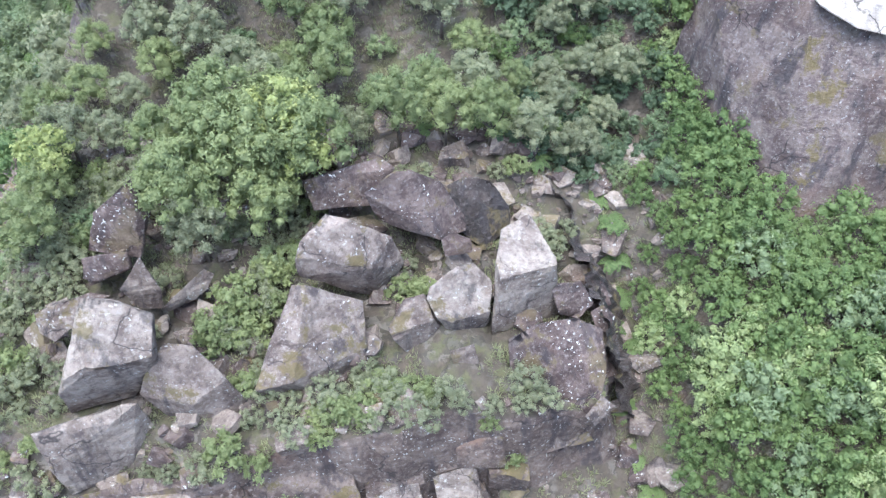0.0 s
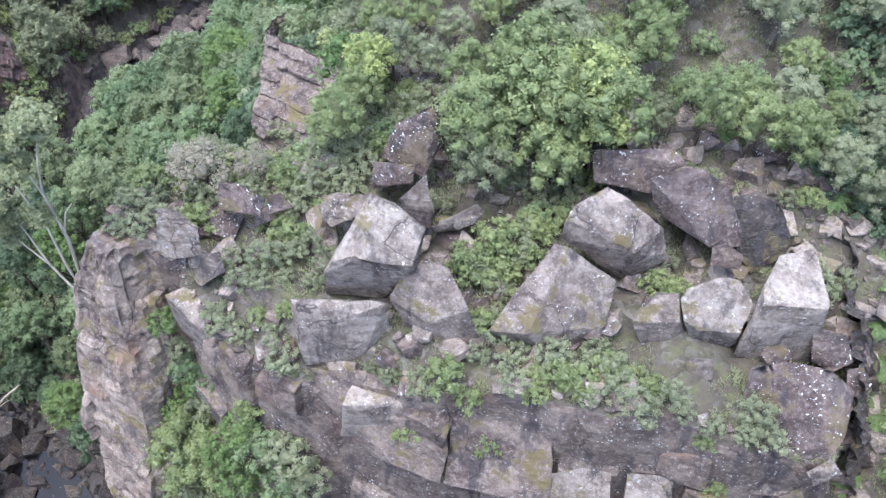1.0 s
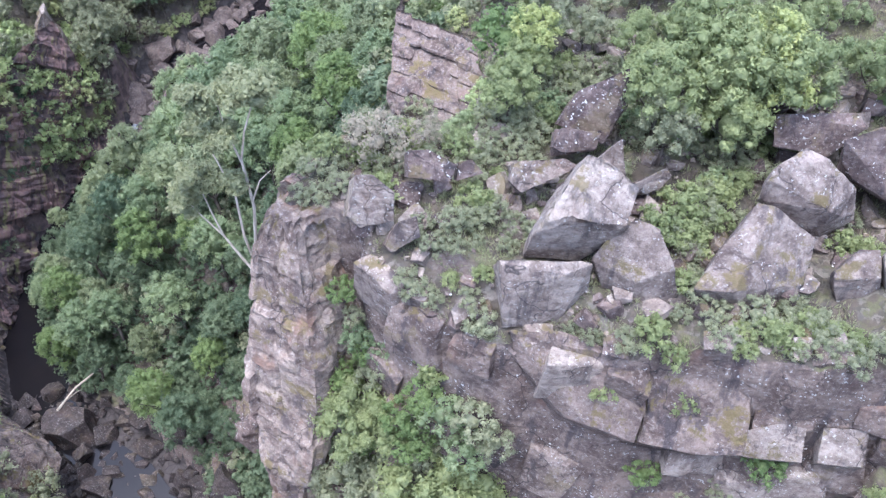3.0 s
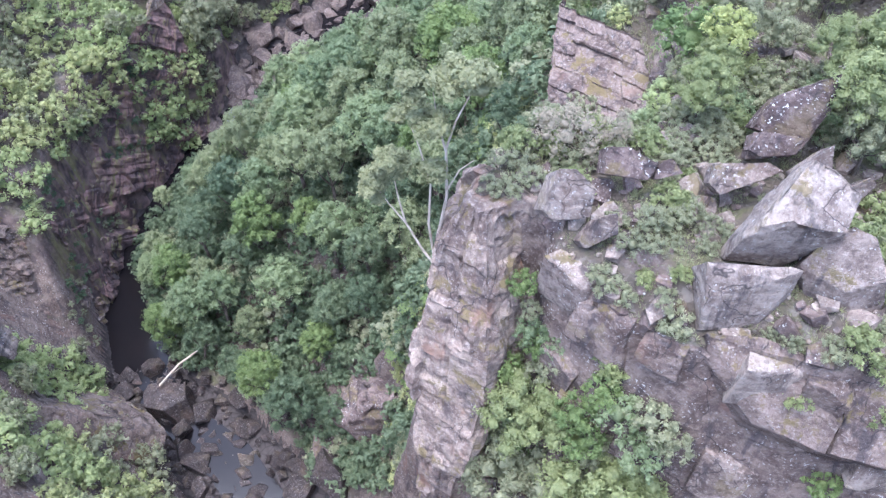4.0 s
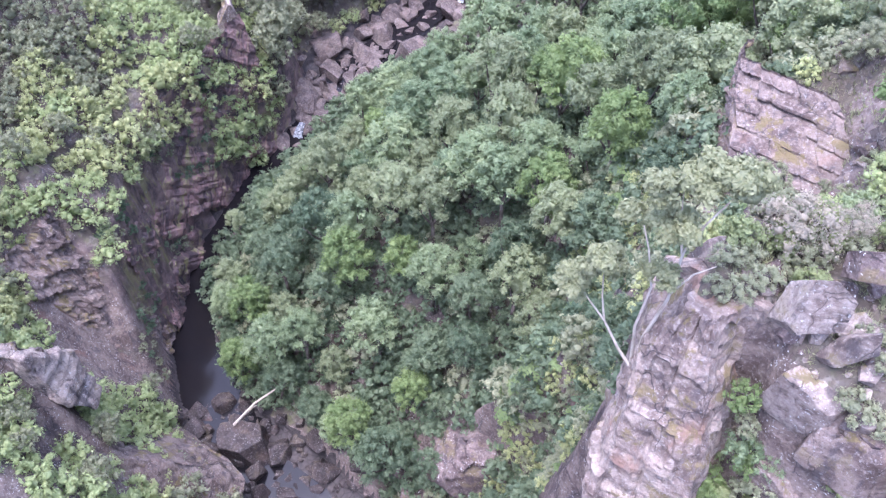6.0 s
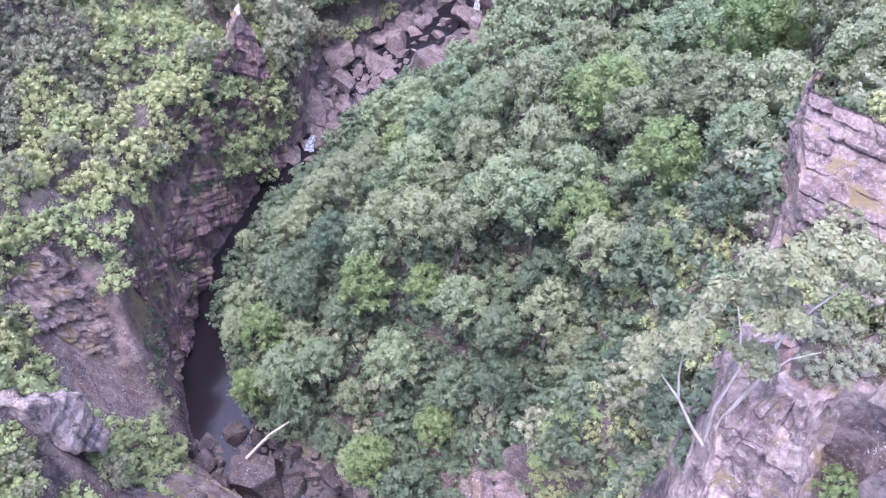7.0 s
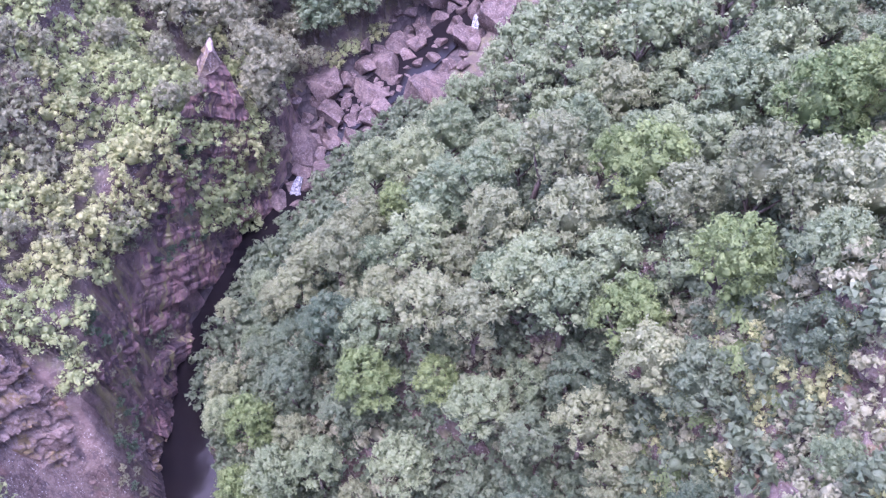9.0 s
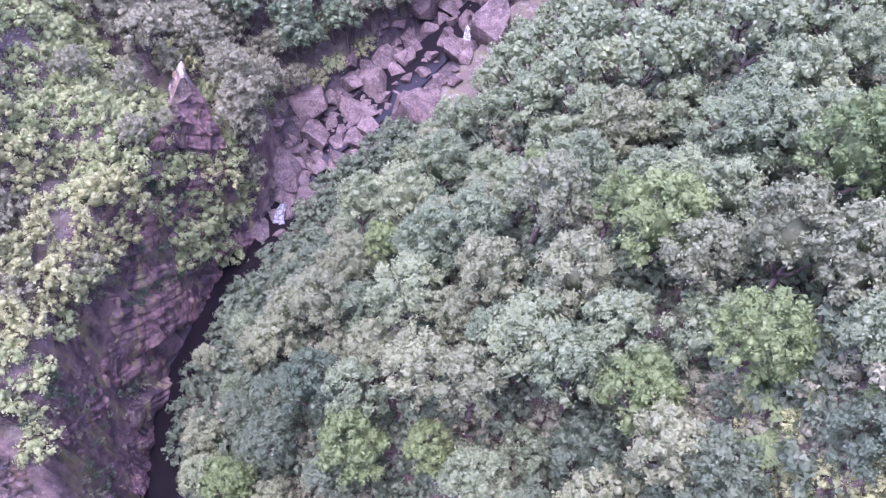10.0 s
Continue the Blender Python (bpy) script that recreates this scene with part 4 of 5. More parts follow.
faceted("cliff_block", CLIFF_ROCK, "smooth grey cliff buttress under the pale block", (-12.6, 13.4, 37.9),
        [(0.12, -0.87, 0.47, 1.26), (-0.09, 0.88, -0.47, 1.19), (0.0, 0.93, 0.37, 1.61), (-0.41, -0.89, -0.21, 1.53), (0.01, -0.94, -0.35, 1.79), (-0.3, 0.85, 0.44, 2.12), (0.87, 0.5, -0.05, 2.83), (0.95, 0.26, -0.17, 3.21), (-0.23, 0.91, -0.34, 1.61), (-0.1, -0.97, 0.23, 1.31), (-0.74, -0.68, -0.01, 2.7), (0.09, -0.66, 0.75, 2.1), (0.49, -0.74, 0.45, 2.44)])
faceted("boulder", ROCK, "flat rock by the small pool", (6.5, 17.6, 40.5),
        [(0.42, -0.83, 0.36, 0.31), (0.38, -0.66, 0.65, 0.38), (-0.75, 0.65, 0.13, 0.3), (0.7, -0.66, -0.27, 0.33), (-0.54, 0.72, -0.45, 0.3), (-0.25, 0.79, -0.56, 0.38), (0.59, 0.71, 0.39, 0.58), (-0.76, -0.41, -0.5, 0.57)])
faceted("rock_tower", TOWER_ROCK, "tall grey lichen-streaked rock tower behind bushes", (18.5, 34.9, 44.3),
        [(0.64, 0.77, 0.01, 4.18), (0.57, 0.79, -0.21, 4.75), (0.87, -0.16, 0.46, 6.09), (-0.76, -0.56, 0.33, 4.82), (-0.39, -0.78, 0.49, 5.57), (0.06, 0.16, -0.99, 6.34), (-0.87, 0.46, 0.14, 7.06), (0.05, -0.94, 0.33, 6.41), (-0.65, -0.34, -0.68, 4.87), (0.38, 0.44, 0.82, 4.46), (-0.92, -0.37, 0.11, 4.89), (0.04, -0.73, -0.68, 6.76), (0.23, 0.97, -0.05, 6.89)])
faceted("white_outcrop", WHITE_ROCK, "bare white rock capping the tower", (19.4, 33.5, 51.5),
        [(-0.11, -0.6, 0.79, 1.58), (0.1, 0.53, 0.84, 1.75), (0.29, 0.58, -0.76, 1.62), (-0.34, -0.73, 0.59, 1.69), (0.9, -0.35, 0.26, 2.49), (0.17, 0.8, -0.57, 1.73), (-0.23, -0.48, -0.85, 1.4), (-0.48, -0.31, -0.82, 1.38), (-0.88, 0.47, -0.03, 2.41)])


def jointed_face():
    """Joint-bounded blocks standing a little out of the cliffs round the ridge."""
    rng = np.random.default_rng(47)
    shapes = {m: [block_mesh("cliff_block", (2.6, 2.4, rng.uniform(2.0, 3.4)), m, ((rng.uniform(-0.4, 0.4), -0.6, 0.8, 0.8), (rng.uniform(-0.9, 0.9), -0.8, 0.1, 0.82)), 700 + 10 * k + len(m.name), 3, 0.1, 0.03, 0.03, 2) for k in range(4)] for m in (CLIFF_ROCK, PALE_ROCK, ROCK)}
    ring = np.array([(-25, 39.5), (-27.5, 37), (-30, 34.5), (-28.6, 30), (-27.4, 26), (-27, 18), (-30.3, 15), (-30.6, 8.8), (-28.8, 8.4), (-27.6, 14), (-25.6, 14.6), (-21.5, 13.2), (-17, 12.9), (-10, 13.6), (-4, 15.6), (3, 16.6), (6.5, 17.6)])
    run = np.concatenate([[0], np.cumsum(np.hypot(*np.diff(ring, axis=0).T))])
    reach = np.arange(9, -1.5, -0.08)
    for row, h in enumerate(np.arange(2.4, 13.5, 2.35)):
        s = rng.uniform(0, 2)
        while s < run[-1]:
            k = min(int(np.searchsorted(run, s, side="right")) - 1, len(ring) - 2)
            a, b = ring[k], ring[k + 1]
            p, w = a + (b - a) * (s - run[k]) / (run[k + 1] - run[k]), (b - a) / np.hypot(*(b - a))
            out = np.array([w[1], -w[0]])
            size = rng.uniform(0.75, 1.35)
            s += 2.3 * size
            south = p[0] > -24 and p[1] < 19
            if rng.random() < (0.5 if south else 0.6) + 0.03 * row or (p[1] < 17.5 and p[0] < -25):
                continue
            top = float(land(*(p - 1.2 * out)))
            z = top - h + rng.uniform(-0.5, 0.5)
            line = land(p[0] + out[0] * reach, p[1] + out[1] * reach)
            hit = np.argmax(line > z)
            if not line[hit] > z:
                continue
            q = p + out * (reach[hit] - 0.95 * size + rng.uniform(0.1, 0.45))
            mat = PALE_ROCK if rng.random() < 0.1 else ROCK if rng.random() < 0.25 else CLIFF_ROCK
            ob = new("cliff_block", shapes[mat][rng.integers(4)])
            turn = math.degrees(math.atan2(out[0], -out[1]))
            ob.matrix_world = pose(q[0], q[1], z, rng.uniform(-16, -4), rng.uniform(-6, 6), turn + rng.uniform(-12, 12)) @ Matrix.Scale(size, 4)
            tagged(ob, "jointed sandstone block in the cliff face", "rock", "jointed cliff blocks")


jointed_face()


def outcrop(spot, size, turn, mat, label, cuts=(), seed=1, **more):
    """A knob of bedrock standing out of a slope."""
    ob = new("rock_outcrop", block_mesh("rock_outcrop", size, mat, cuts, seed, **{"chips": 7, "taper": 0.25, **more}))
    ob.matrix_world = pose(*spot, *turn)
    return tagged(ob, label, "rock")


outcrop((-66.6, 4.6, 1.0), (3.4, 3.4, 20), (6, -19, 8), CLIFF_ROCK, "long leaning rib of pale-edged rock above the stream", ((0.5, 0.7, 0.2, 0.6), (-0.6, 0.2, 0.7, 0.8)), 61, rough=0.085)
outcrop((-71.8, 5.4, 13.5), (3.6, 3.2, 13), (4, -14, 20), PALE_ROCK, "pale broken rock rib on the steep bank", ((0.6, 0.6, 0.3, 0.6), (-0.5, 0, 0.8, 0.7)), 62, rough=0.1)
outcrop((-93.6, 56.6, 1.6), (3.2, 3.4, 12), (0, 8, 30), PALE_ROCK, "pale rock pillar standing out of the overgrown slope", ((0.6, -0.6, 0.4, 0.6), (-0.8, -0.2, 0.4, 0.7)), 63, rough=0.085)
outcrop((-80.9, 20.6, -12.0), (0.9, 4.6, 4.6), (0, 10, 28), PALE_ROCK, "rose-white rock slab at the water's edge", (), 67, rough=0.04)
outcrop((-66.0, 15.6, -12.6), (5.2, 4.2, 3.4), (6, -4, 30), RIVER_SHADE, "great rounded boulder damming the pool", (), 68, rough=0.03)
outcrop((-41.2, 21.0, -3.0), (6.0, 4.5, 8), (0, 0, 30), DARK_ROCK, "reddish dark rock at the foot of the cliff", ((-0.5, -0.5, 0.7, 0.66),), 69, rough=0.1)
outcrop((-45.5, 17.5, -10.5), (4.5, 4.0, 6), (0, 8, 10), DARK_ROCK, "reddish rock beside the stream bed", ((-0.5, -0.5, 0.7, 0.66),), 70, rough=0.085)


def river_rocks():
    """Boulders of the stream bed, in a few shapes."""
    rng = np.random.default_rng(5)
    shapes = [block_mesh("river_boulder", (1, rng.uniform(0.65, 0.95), rng.uniform(0.6, 0.9)), RIVER_ROCK, (), 100 + k, 7, 0.3, 0.03, 0.08, 1) for k in range(8)]
    # same shapes for the lower reach, in the colour darkened for shade
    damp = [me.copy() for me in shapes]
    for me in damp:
        me.materials[0] = RIVER_SHADE
    done = []
    spans = [(2.5, 4.9, 90, 2.3), (2.5, 4.9, 330, 1.3), (1.2, 2.5, 40, 2.4), (1.2, 2.5, 70, 1.4), (8.6, 11.2, 80, 1.9), (8.6, 11.2, 330, 1.1), (4.9, 5.5, 30, 1.2)]
    for lo, hi, count, big in spans:
        for _ in range(count):
            s = rng.uniform(lo, hi)
            k = min(int(s), len(STREAM) - 2)
            p = STREAM[k] + (s - k) * (STREAM[k + 1] - STREAM[k])
            w = (STREAM[k + 1] - STREAM[k])[:2]
            w = w / np.hypot(*w)
            c = rng.uniform(-1.2, 1.2) * p[3]
            x, y = p[0] - w[1] * c, p[1] + w[0] * c
            size = big * (0.55 + 1.5 * rng.random() ** 2.0)
            if any(math.hypot(x - a, y - b) < 0.36 * (size + q) for a, b, q in done):
                continue
            done.append((x, y, size))
            z = max(float(land(x, y)), p[2] - 0.7) + rng.uniform(0.05, 0.3) * size
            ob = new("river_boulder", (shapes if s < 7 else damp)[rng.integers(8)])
            ob.matrix_world = pose(x, y, z, *rng.uniform(-38, 38, 2), rng.uniform(0, 360)) @ Matrix.Scale(size * rng.uniform(0.85, 1.2), 4)
            tagged(ob, "rose-grey boulder lying in the stream bed" if s < 7 else "stream bed boulder, colour darkened for the shaded lower reach", "boulder", "stream bed boulders")


river_rocks()


# ---- plants ----
def tube(points, radii, sides=6):
    """A tapered limb through points."""
    verts, faces = [], []
    points = [Vector(p) for p in points]
    for k, (p, r) in enumerate(zip(points, radii)):
        w = (points[min(k + 1, len(points) - 1)] - points[max(k - 1, 0)]).normalized()
        a = w.orthogonal().normalized()
        b = w.cross(a)
        verts += [p + r * (math.cos(2 * math.pi * s / sides) * a + math.sin(2 * math.pi * s / sides) * b) for s in range(sides)]
    for k in range(len(points) - 1):
        for s in range(sides):
            t = (s + 1) % sides
            faces.append((k * sides + s, k * sides + t, k * sides + sides + t, k * sides + sides + s))
    faces.append(tuple(range(sides * (len(points) - 1), sides * len(points))))
    return [tuple(v) for v in verts], faces


def join_tubes(tubes):
    verts, faces = [], []
    for v, f in tubes:
        faces += [tuple(i + len(verts) for i in q) for q in f]
        verts += v
    return verts, faces


def ball(cuts):
    """A unit ball of triangles."""
    bm = bmesh.new()
    bmesh.ops.create_icosphere(bm, subdivisions=cuts, radius=1)
    bm.verts.ensure_lookup_table()
    v, f = np.array([q.co[:] for q in bm.verts]), np.array([[q.index for q in g.verts] for g in bm.faces])
    bm.free()
    return v, f


BALL, KNOT = ball(2), ball(1)


def foliage(name, lumps, leaf, count, mat, seed, droop=0.2, core=0.48, inner=0.3):
    """Billows of leaves over lumps (x, y, z, radius, flatness), each round a leafy heart."""
    rng = np.random.default_rng(seed)
    lumps = np.array(lumps, float)
    weight = lumps[:, 3] ** 1.8
    weight[0] *= 0.25
    pick = rng.choice(len(lumps), count, p=weight / weight.sum())
    tufts = rng.normal(0, 1, (len(lumps), 9, 3))
    tufts[:, :, 2] += 0.5
    tufts /= np.linalg.norm(tufts, axis=2)[:, :, None]
    tuft = tufts[pick, rng.integers(0, 9, count)]
    d = tuft + 1.0 * rng.normal(0, 1, (count, 3))
    d[:, 2] += 0.25
    d /= np.linalg.norm(d, axis=1)[:, None]
    off = tuft * rng.uniform(0.3, 0.62, (count, 1)) + d * (0.52 * (1.0 + 0.26 * rng.normal(0, 1, count) - inner * rng.random(count)))[:, None]
    flat = np.stack([np.ones(count), np.ones(count), lumps[pick, 4]], -1)
    c = lumps[pick, :3] + off * lumps[pick, 3][:, None] * flat
    n = 0.5 * d + 0.45 * tuft + rng.normal(0, 0.42, (count, 3))
    n[:, 2] += 0.25
    n /= np.linalg.norm(n, axis=1)[:, None]
    t = np.cross(n, rng.normal(0, 1, (count, 3)))
    t /= np.linalg.norm(t, axis=1)[:, None]
    b = np.cross(n, t)
    s = leaf * rng.uniform(0.6, 1.35, count)[:, None]
    blade = np.stack([c - t * s * 0.6 - b * s * 0.1, c + t * s * 0.6 - n * s * droop, c + b * s * 0.62], 1)
    verts = [blade.reshape(-1, 3)]
    faces = np.arange(count * 3).reshape(-1, 3).tolist()
    bv, bf = BALL if count > 4500 else KNOT
    base = count * 3
    for k, (x, y, z, r, squash) in enumerate(lumps):
        swell = 1 + 0.7 * fbm(bv[:, 0] * 2.3 + 3.1 * k, bv[:, 1] * 2.3 + seed, bv[:, 2] * 2.3, 3, seed)
        verts.append(bv * (r * core * swell[:, None]) * (1, 1, squash) + (x, y, z))
        faces += (bf + base + k * len(bv)).tolist()
    me = mesh_of(name, np.concatenate(verts), faces, [mat])
    smooth = np.zeros(len(faces), bool)
    smooth[count:] = True
    me.polygons.foreach_set("use_smooth", smooth)
    return me


def dome(rng, radius, tall, n, small):
    """Lumps over the upper half of a crown."""
    out = [(0, 0, 0, radius * 0.62, tall)]
    for k in range(n):
        a = k * 2.4 + rng.uniform(-0.4, 0.4)
        e = math.asin(min(0.98, (k + 0.5) / n * 1.15 - 0.15))
        q = radius * rng.uniform(0.6, 0.82)
        out.append((q * math.cos(e) * math.cos(a), q * math.cos(e) * math.sin(a), q * tall * math.sin(e), radius * rng.uniform(small, small * 1.5), rng.uniform(0.75, 0.95)))
    return out


def tree_kind(name, label, leafmat, barkmat, radius, height, leaf, count, seeds, tall=0.9, n=13, small=0.3, group="forest trees", category="tree", core=0.48):
    """Some trees of one kind, as things with a trunk and a crown; height is that of the crown's middle."""
    made = []
    for seed in seeds:
        rng = np.random.default_rng(seed)
        root = new(name)
        root.empty_display_size = 0.2
        lumps = dome(rng, radius, tall, n, small)
        limbs = []
        lean = rng.uniform(-0.5, 0.5, 2)
        if height > 0.9:
            w = 0.03 * height
            fork = (lean[0] * 0.4, lean[1] * 0.4, height * 0.55)
            limbs.append(tube([(0, 0, -0.6), (lean[0] * 0.2, lean[1] * 0.2, height * 0.3), fork], [w * 1.5, w, w * 0.8]))
            for x, y, z, r, _ in lumps[1:9:2]:
                end = (x * 0.8, y * 0.8, height + z * 0.8)
                limbs.append(tube([fork, ((fork[0] + end[0]) / 2, (fork[1] + end[1]) / 2, (fork[2] + end[2]) / 2 - 0.1 * radius), end], [w * 0.7, w * 0.45, w * 0.2], 5))
        else:
            for x, y, z, r, _ in lumps[1:8:2]:
                limbs.append(tube([(0, 0, -0.3), (x * 0.5, y * 0.5, height * 0.5), (x * 0.8, y * 0.8, height + z * 0.7)], [0.05, 0.035, 0.015], 4))
        v, f = join_tubes(limbs)
        part("trunk" if height > 0.9 else "rootstock", mesh_of("trunk", v, f, [barkmat], True), root)
        me = foliage("crown", [(x, y, z + height, r, q) for x, y, z, r, q in lumps], leaf, count, leafmat, seed, core=core)
        part("crown" if height > 0.9 else "foliage", me, root)
        tagged(root, label, category, group)
        made.append(root)
    return made


USED = {}
LATER = {}


def mesh_arrays(me):
    n = len(me.vertices)
    v = np.empty(n * 3)
    me.vertices.foreach_get("co", v)
    sizes = np.empty(len(me.polygons), np.int32)
    me.polygons.foreach_get("loop_total", sizes)
    loops = np.empty(len(me.loops), np.int32)
    me.loops.foreach_get("vertex_index", loops)
    return v.reshape(-1, 3), sizes, loops


def grow_later(batch, kind, x, y, scale, turn, sink=0.0):
    """Keeps a plant for one of the joined thickets."""
    if USED.get(id(kind), 0) < len(kind):
        return plant(kind, x, y, scale, turn, sink)
    rng = LATER.setdefault("rng", np.random.default_rng(77))
    LATER.setdefault(batch, []).append((kind[rng.integers(len(kind))], pose(x, y, float(land(x, y)) - sink, 0, 0, turn) @ Matrix.Scale(scale, 4)))


def grow_batch(batch, name, label, category):
    verts, sizes, loops, slots, mats, base = [], [], [], [], [], 0
    for proto, m in LATER.get(batch, ()):
        a = np.array(m)
        for child in proto.children:
            if child.name.startswith(("rootstock", "stump")):
                continue
            if child.data not in STORE:
                STORE[child.data] = mesh_arrays(child.data)
            v, s, f = STORE[child.data]
            mat = child.data.materials[0]
            if mat not in mats:
                mats.append(mat)
            verts.append(v @ a[:3, :3].T + a[:3, 3])
            sizes.append(s)
            loops.append(f + base)
            slots.append(np.full(len(s), mats.index(mat), np.int32))
            base += len(v)
    verts, sizes, loops, slots = (np.concatenate(q) for q in (verts, sizes, loops, slots))
    me = bpy.data.meshes.new(name)
    me.vertices.add(len(verts))
    me.vertices.foreach_set("co", verts.astype(np.float32).ravel())
    me.loops.add(len(loops))
    me.loops.foreach_set("vertex_index", loops)
    me.polygons.add(len(sizes))
    me.polygons.foreach_set("loop_start", np.concatenate([[0], np.cumsum(sizes)[:-1]]).astype(np.int32))
    me.polygons.foreach_set("material_index", slots)
    for mat in mats:
        me.materials.append(mat)
    me.update(calc_edges=True)
    tagged(new(name, me), label, category, kind="stuff")


STORE = {}


def plant(kind, x, y, scale, turn, sink=0.0, lean=(0, 0), z=None):
    """Stands the next tree of a kind at x, y."""
    k = USED.get(id(kind), 0)
    USED[id(kind)] = k + 1
    proto = kind[k % len(kind)]
    z = (float(land(x, y)) if z is None else z) - sink
    m = pose(x, y, z, lean[0], lean[1], turn)
    if k < len(kind):
        proto.matrix_basis = m @ Matrix.Scale(scale, 4)
        return proto
    ob = copy_thing(proto, m)
    ob.scale = (scale, scale, scale * 1.0)
    return ob


FOREST = tree_kind("forest_tree", "dark green broad-crowned rainforest tree on the gorge slope", LEAF_WOOD, BARK, 2.7, 6.6, 0.19, 3900, (1, 2, 3, 4, 5), 1.65, 36, 0.2)
FOREST_B = tree_kind("forest_tree", "olive-green round-crowned tree in the gorge forest", LEAF_OLIVE, BARK, 2.5, 6.4, 0.18, 3900, (6, 7, 8), 1.65, 34, 0.2)
FOREST_D = tree_kind("forest_tree", "deep green gorge tree, leaf colour darkened for shade", LEAF_SHADE, BARK, 2.7, 6.6, 0.19, 3900, (11, 12, 13), 1.6, 36, 0.2)
FOREST_C = tree_kind("forest_tree", "light green domed tree standing out of the forest", LEAF_BRIGHT, BARK, 2.6, 7.0, 0.18, 3900, (9, 10), 1.8, 36, 0.2)
FAR_TREE = tree_kind("far_tree", "rounded green tree of the upper gorge", LEAF_WOOD, BARK, 2.8, 6.6, 0.3, 1300, (14, 15, 16), 1.3, 22, 0.24)
FAR_GREY = tree_kind("far_tree", "grey-green tree on the open slope", LEAF_GREY, BARK, 2.8, 5.6, 0.28, 1100, (17, 18, 19), 1.3, 22, 0.24)
BUSH = tree_kind("bush", "low green bush clinging to the steep slope", LEAF_WOOD, BARK, 1.4, 0.8, 0.11, 1450, (21, 22, 23), 0.85, 20, 0.2, "slope bushes", "bush")
BUSH_B = tree_kind("bush", "fresh green bush on the wet slope", LEAF_BRIGHT, BARK, 1.3, 0.8, 0.105, 1450, (24, 25, 26), 0.8, 20, 0.2, "slope bushes", "bush")
BUSH_L = tree_kind("bush", "yellow-green leafy bush on the wet slope", LEAF_VINE, BARK, 1.3, 0.8, 0.105, 1450, (84, 85), 0.8, 20, 0.2, "slope bushes", "bush")
BUSH_G = tree_kind("bush", "grey-green bush on the dry slope", LEAF_GREY, BARK, 1.3, 0.85, 0.10, 1450, (27, 28, 29), 0.9, 20, 0.2, "slope bushes", "bush")
LOW = tree_kind("bush", "green bush under the gorge trees, leaf colour darkened for shade", LEAF_SHADE, BARK, 1.5, 0.8, 0.27, 420, (71, 72, 73), 0.9, 11, 0.28, "slope bushes", "bush")
SLOPE = tree_kind("bush", "yellow-green bush on the open slope, leaf colour paled for haze", LEAF_SLOPE, BARK, 1.4, 0.8, 0.16, 580, (74, 75, 76), 1.0, 15, 0.24, "slope bushes", "bush")
SLOPE_G = tree_kind("bush", "grey-green bush on the open slope", LEAF_GREY, BARK, 1.5, 0.9, 0.16, 580, (77, 78, 79), 1.0, 15, 0.24, "slope bushes", "bush")
VINE = tree_kind("bush", "yellow-green vines draped over the slope", LEAF_VINE, BARK, 1.7, 0.3, 0.17, 640, (81, 82, 83), 0.45, 16, 0.24, "slope bushes", "bush")
HEATH = tree_kind("heath_shrub", "fine-leaved grey-green heath shrub on the rock", LEAF_GREY, BARK, 0.95, 0.6, 0.075, 1350, (31, 32, 33), 0.85, 16, 0.22, "ridge shrubs", "shrub")
HEATH_B = tree_kind("heath_shrub", "fresh green shrub rooted between the blocks", LEAF_FRESH, BARK, 0.95, 0.6, 0.11, 1100, (34, 35), 0.85, 14, 0.24, "ridge shrubs", "shrub")
RIDGE_TREE = tree_kind("small_tree", "leafy green small tree on the ridge", LEAF_FRESH, BARK, 1.9, 3.0, 0.1, 5200, (41, 42, 46), 1.1, 30, 0.19, "ridge trees")
RIDGE_TREE_G = tree_kind("small_tree", "grey-green small tree on the ridge", LEAF_GREY, BARK, 1.8, 2.8, 0.1, 4600, (43, 44, 47), 1.1, 28, 0.19, "ridge trees")
PALE_TREE = tree_kind("pale_tree", "small tree with very pale yellow-green leaves", LEAF_PALE, BARK, 1.6, 3.2, 0.14, 1800, (45,), 1.1, 22, 0.2, "ridge trees")

bpy.context.view_layer.update()
BLOCKS = [(o.matrix_world.translation.x, o.matrix_world.translation.y, 0.42 * max(o.dimensions[:2])) for o in scene.objects if o.name.startswith("boulder")]


def clear(x, y, gap=0.0):
    return all(math.hypot(x - a, y - b) > r + gap for a, b, r in BLOCKS)


def spread(seed, box, gap, tries, keep):
    """Random spots in a box, no nearer to each other than gap, where keep allows."""
    rng = np.random.default_rng(seed)
    cell, spots = {}, []
    pts = np.stack([rng.uniform(box[0], box[1], tries), rng.uniform(box[2], box[3], tries)], -1)
    ok = keep(pts[:, 0], pts[:, 1])
    for (x, y), good in zip(pts.tolist(), ok.tolist()):
        if not good:
            continue
        i, j = int(x // gap), int(y // gap)
        if all(math.hypot(x - a, y - b) >= gap for di in (-1, 0, 1) for dj in (-1, 0, 1) for a, b in cell.get((i + di, j + dj), ())):
            cell.setdefault((i, j), []).append((x, y))
            spots.append((x, y))
    return spots, rng


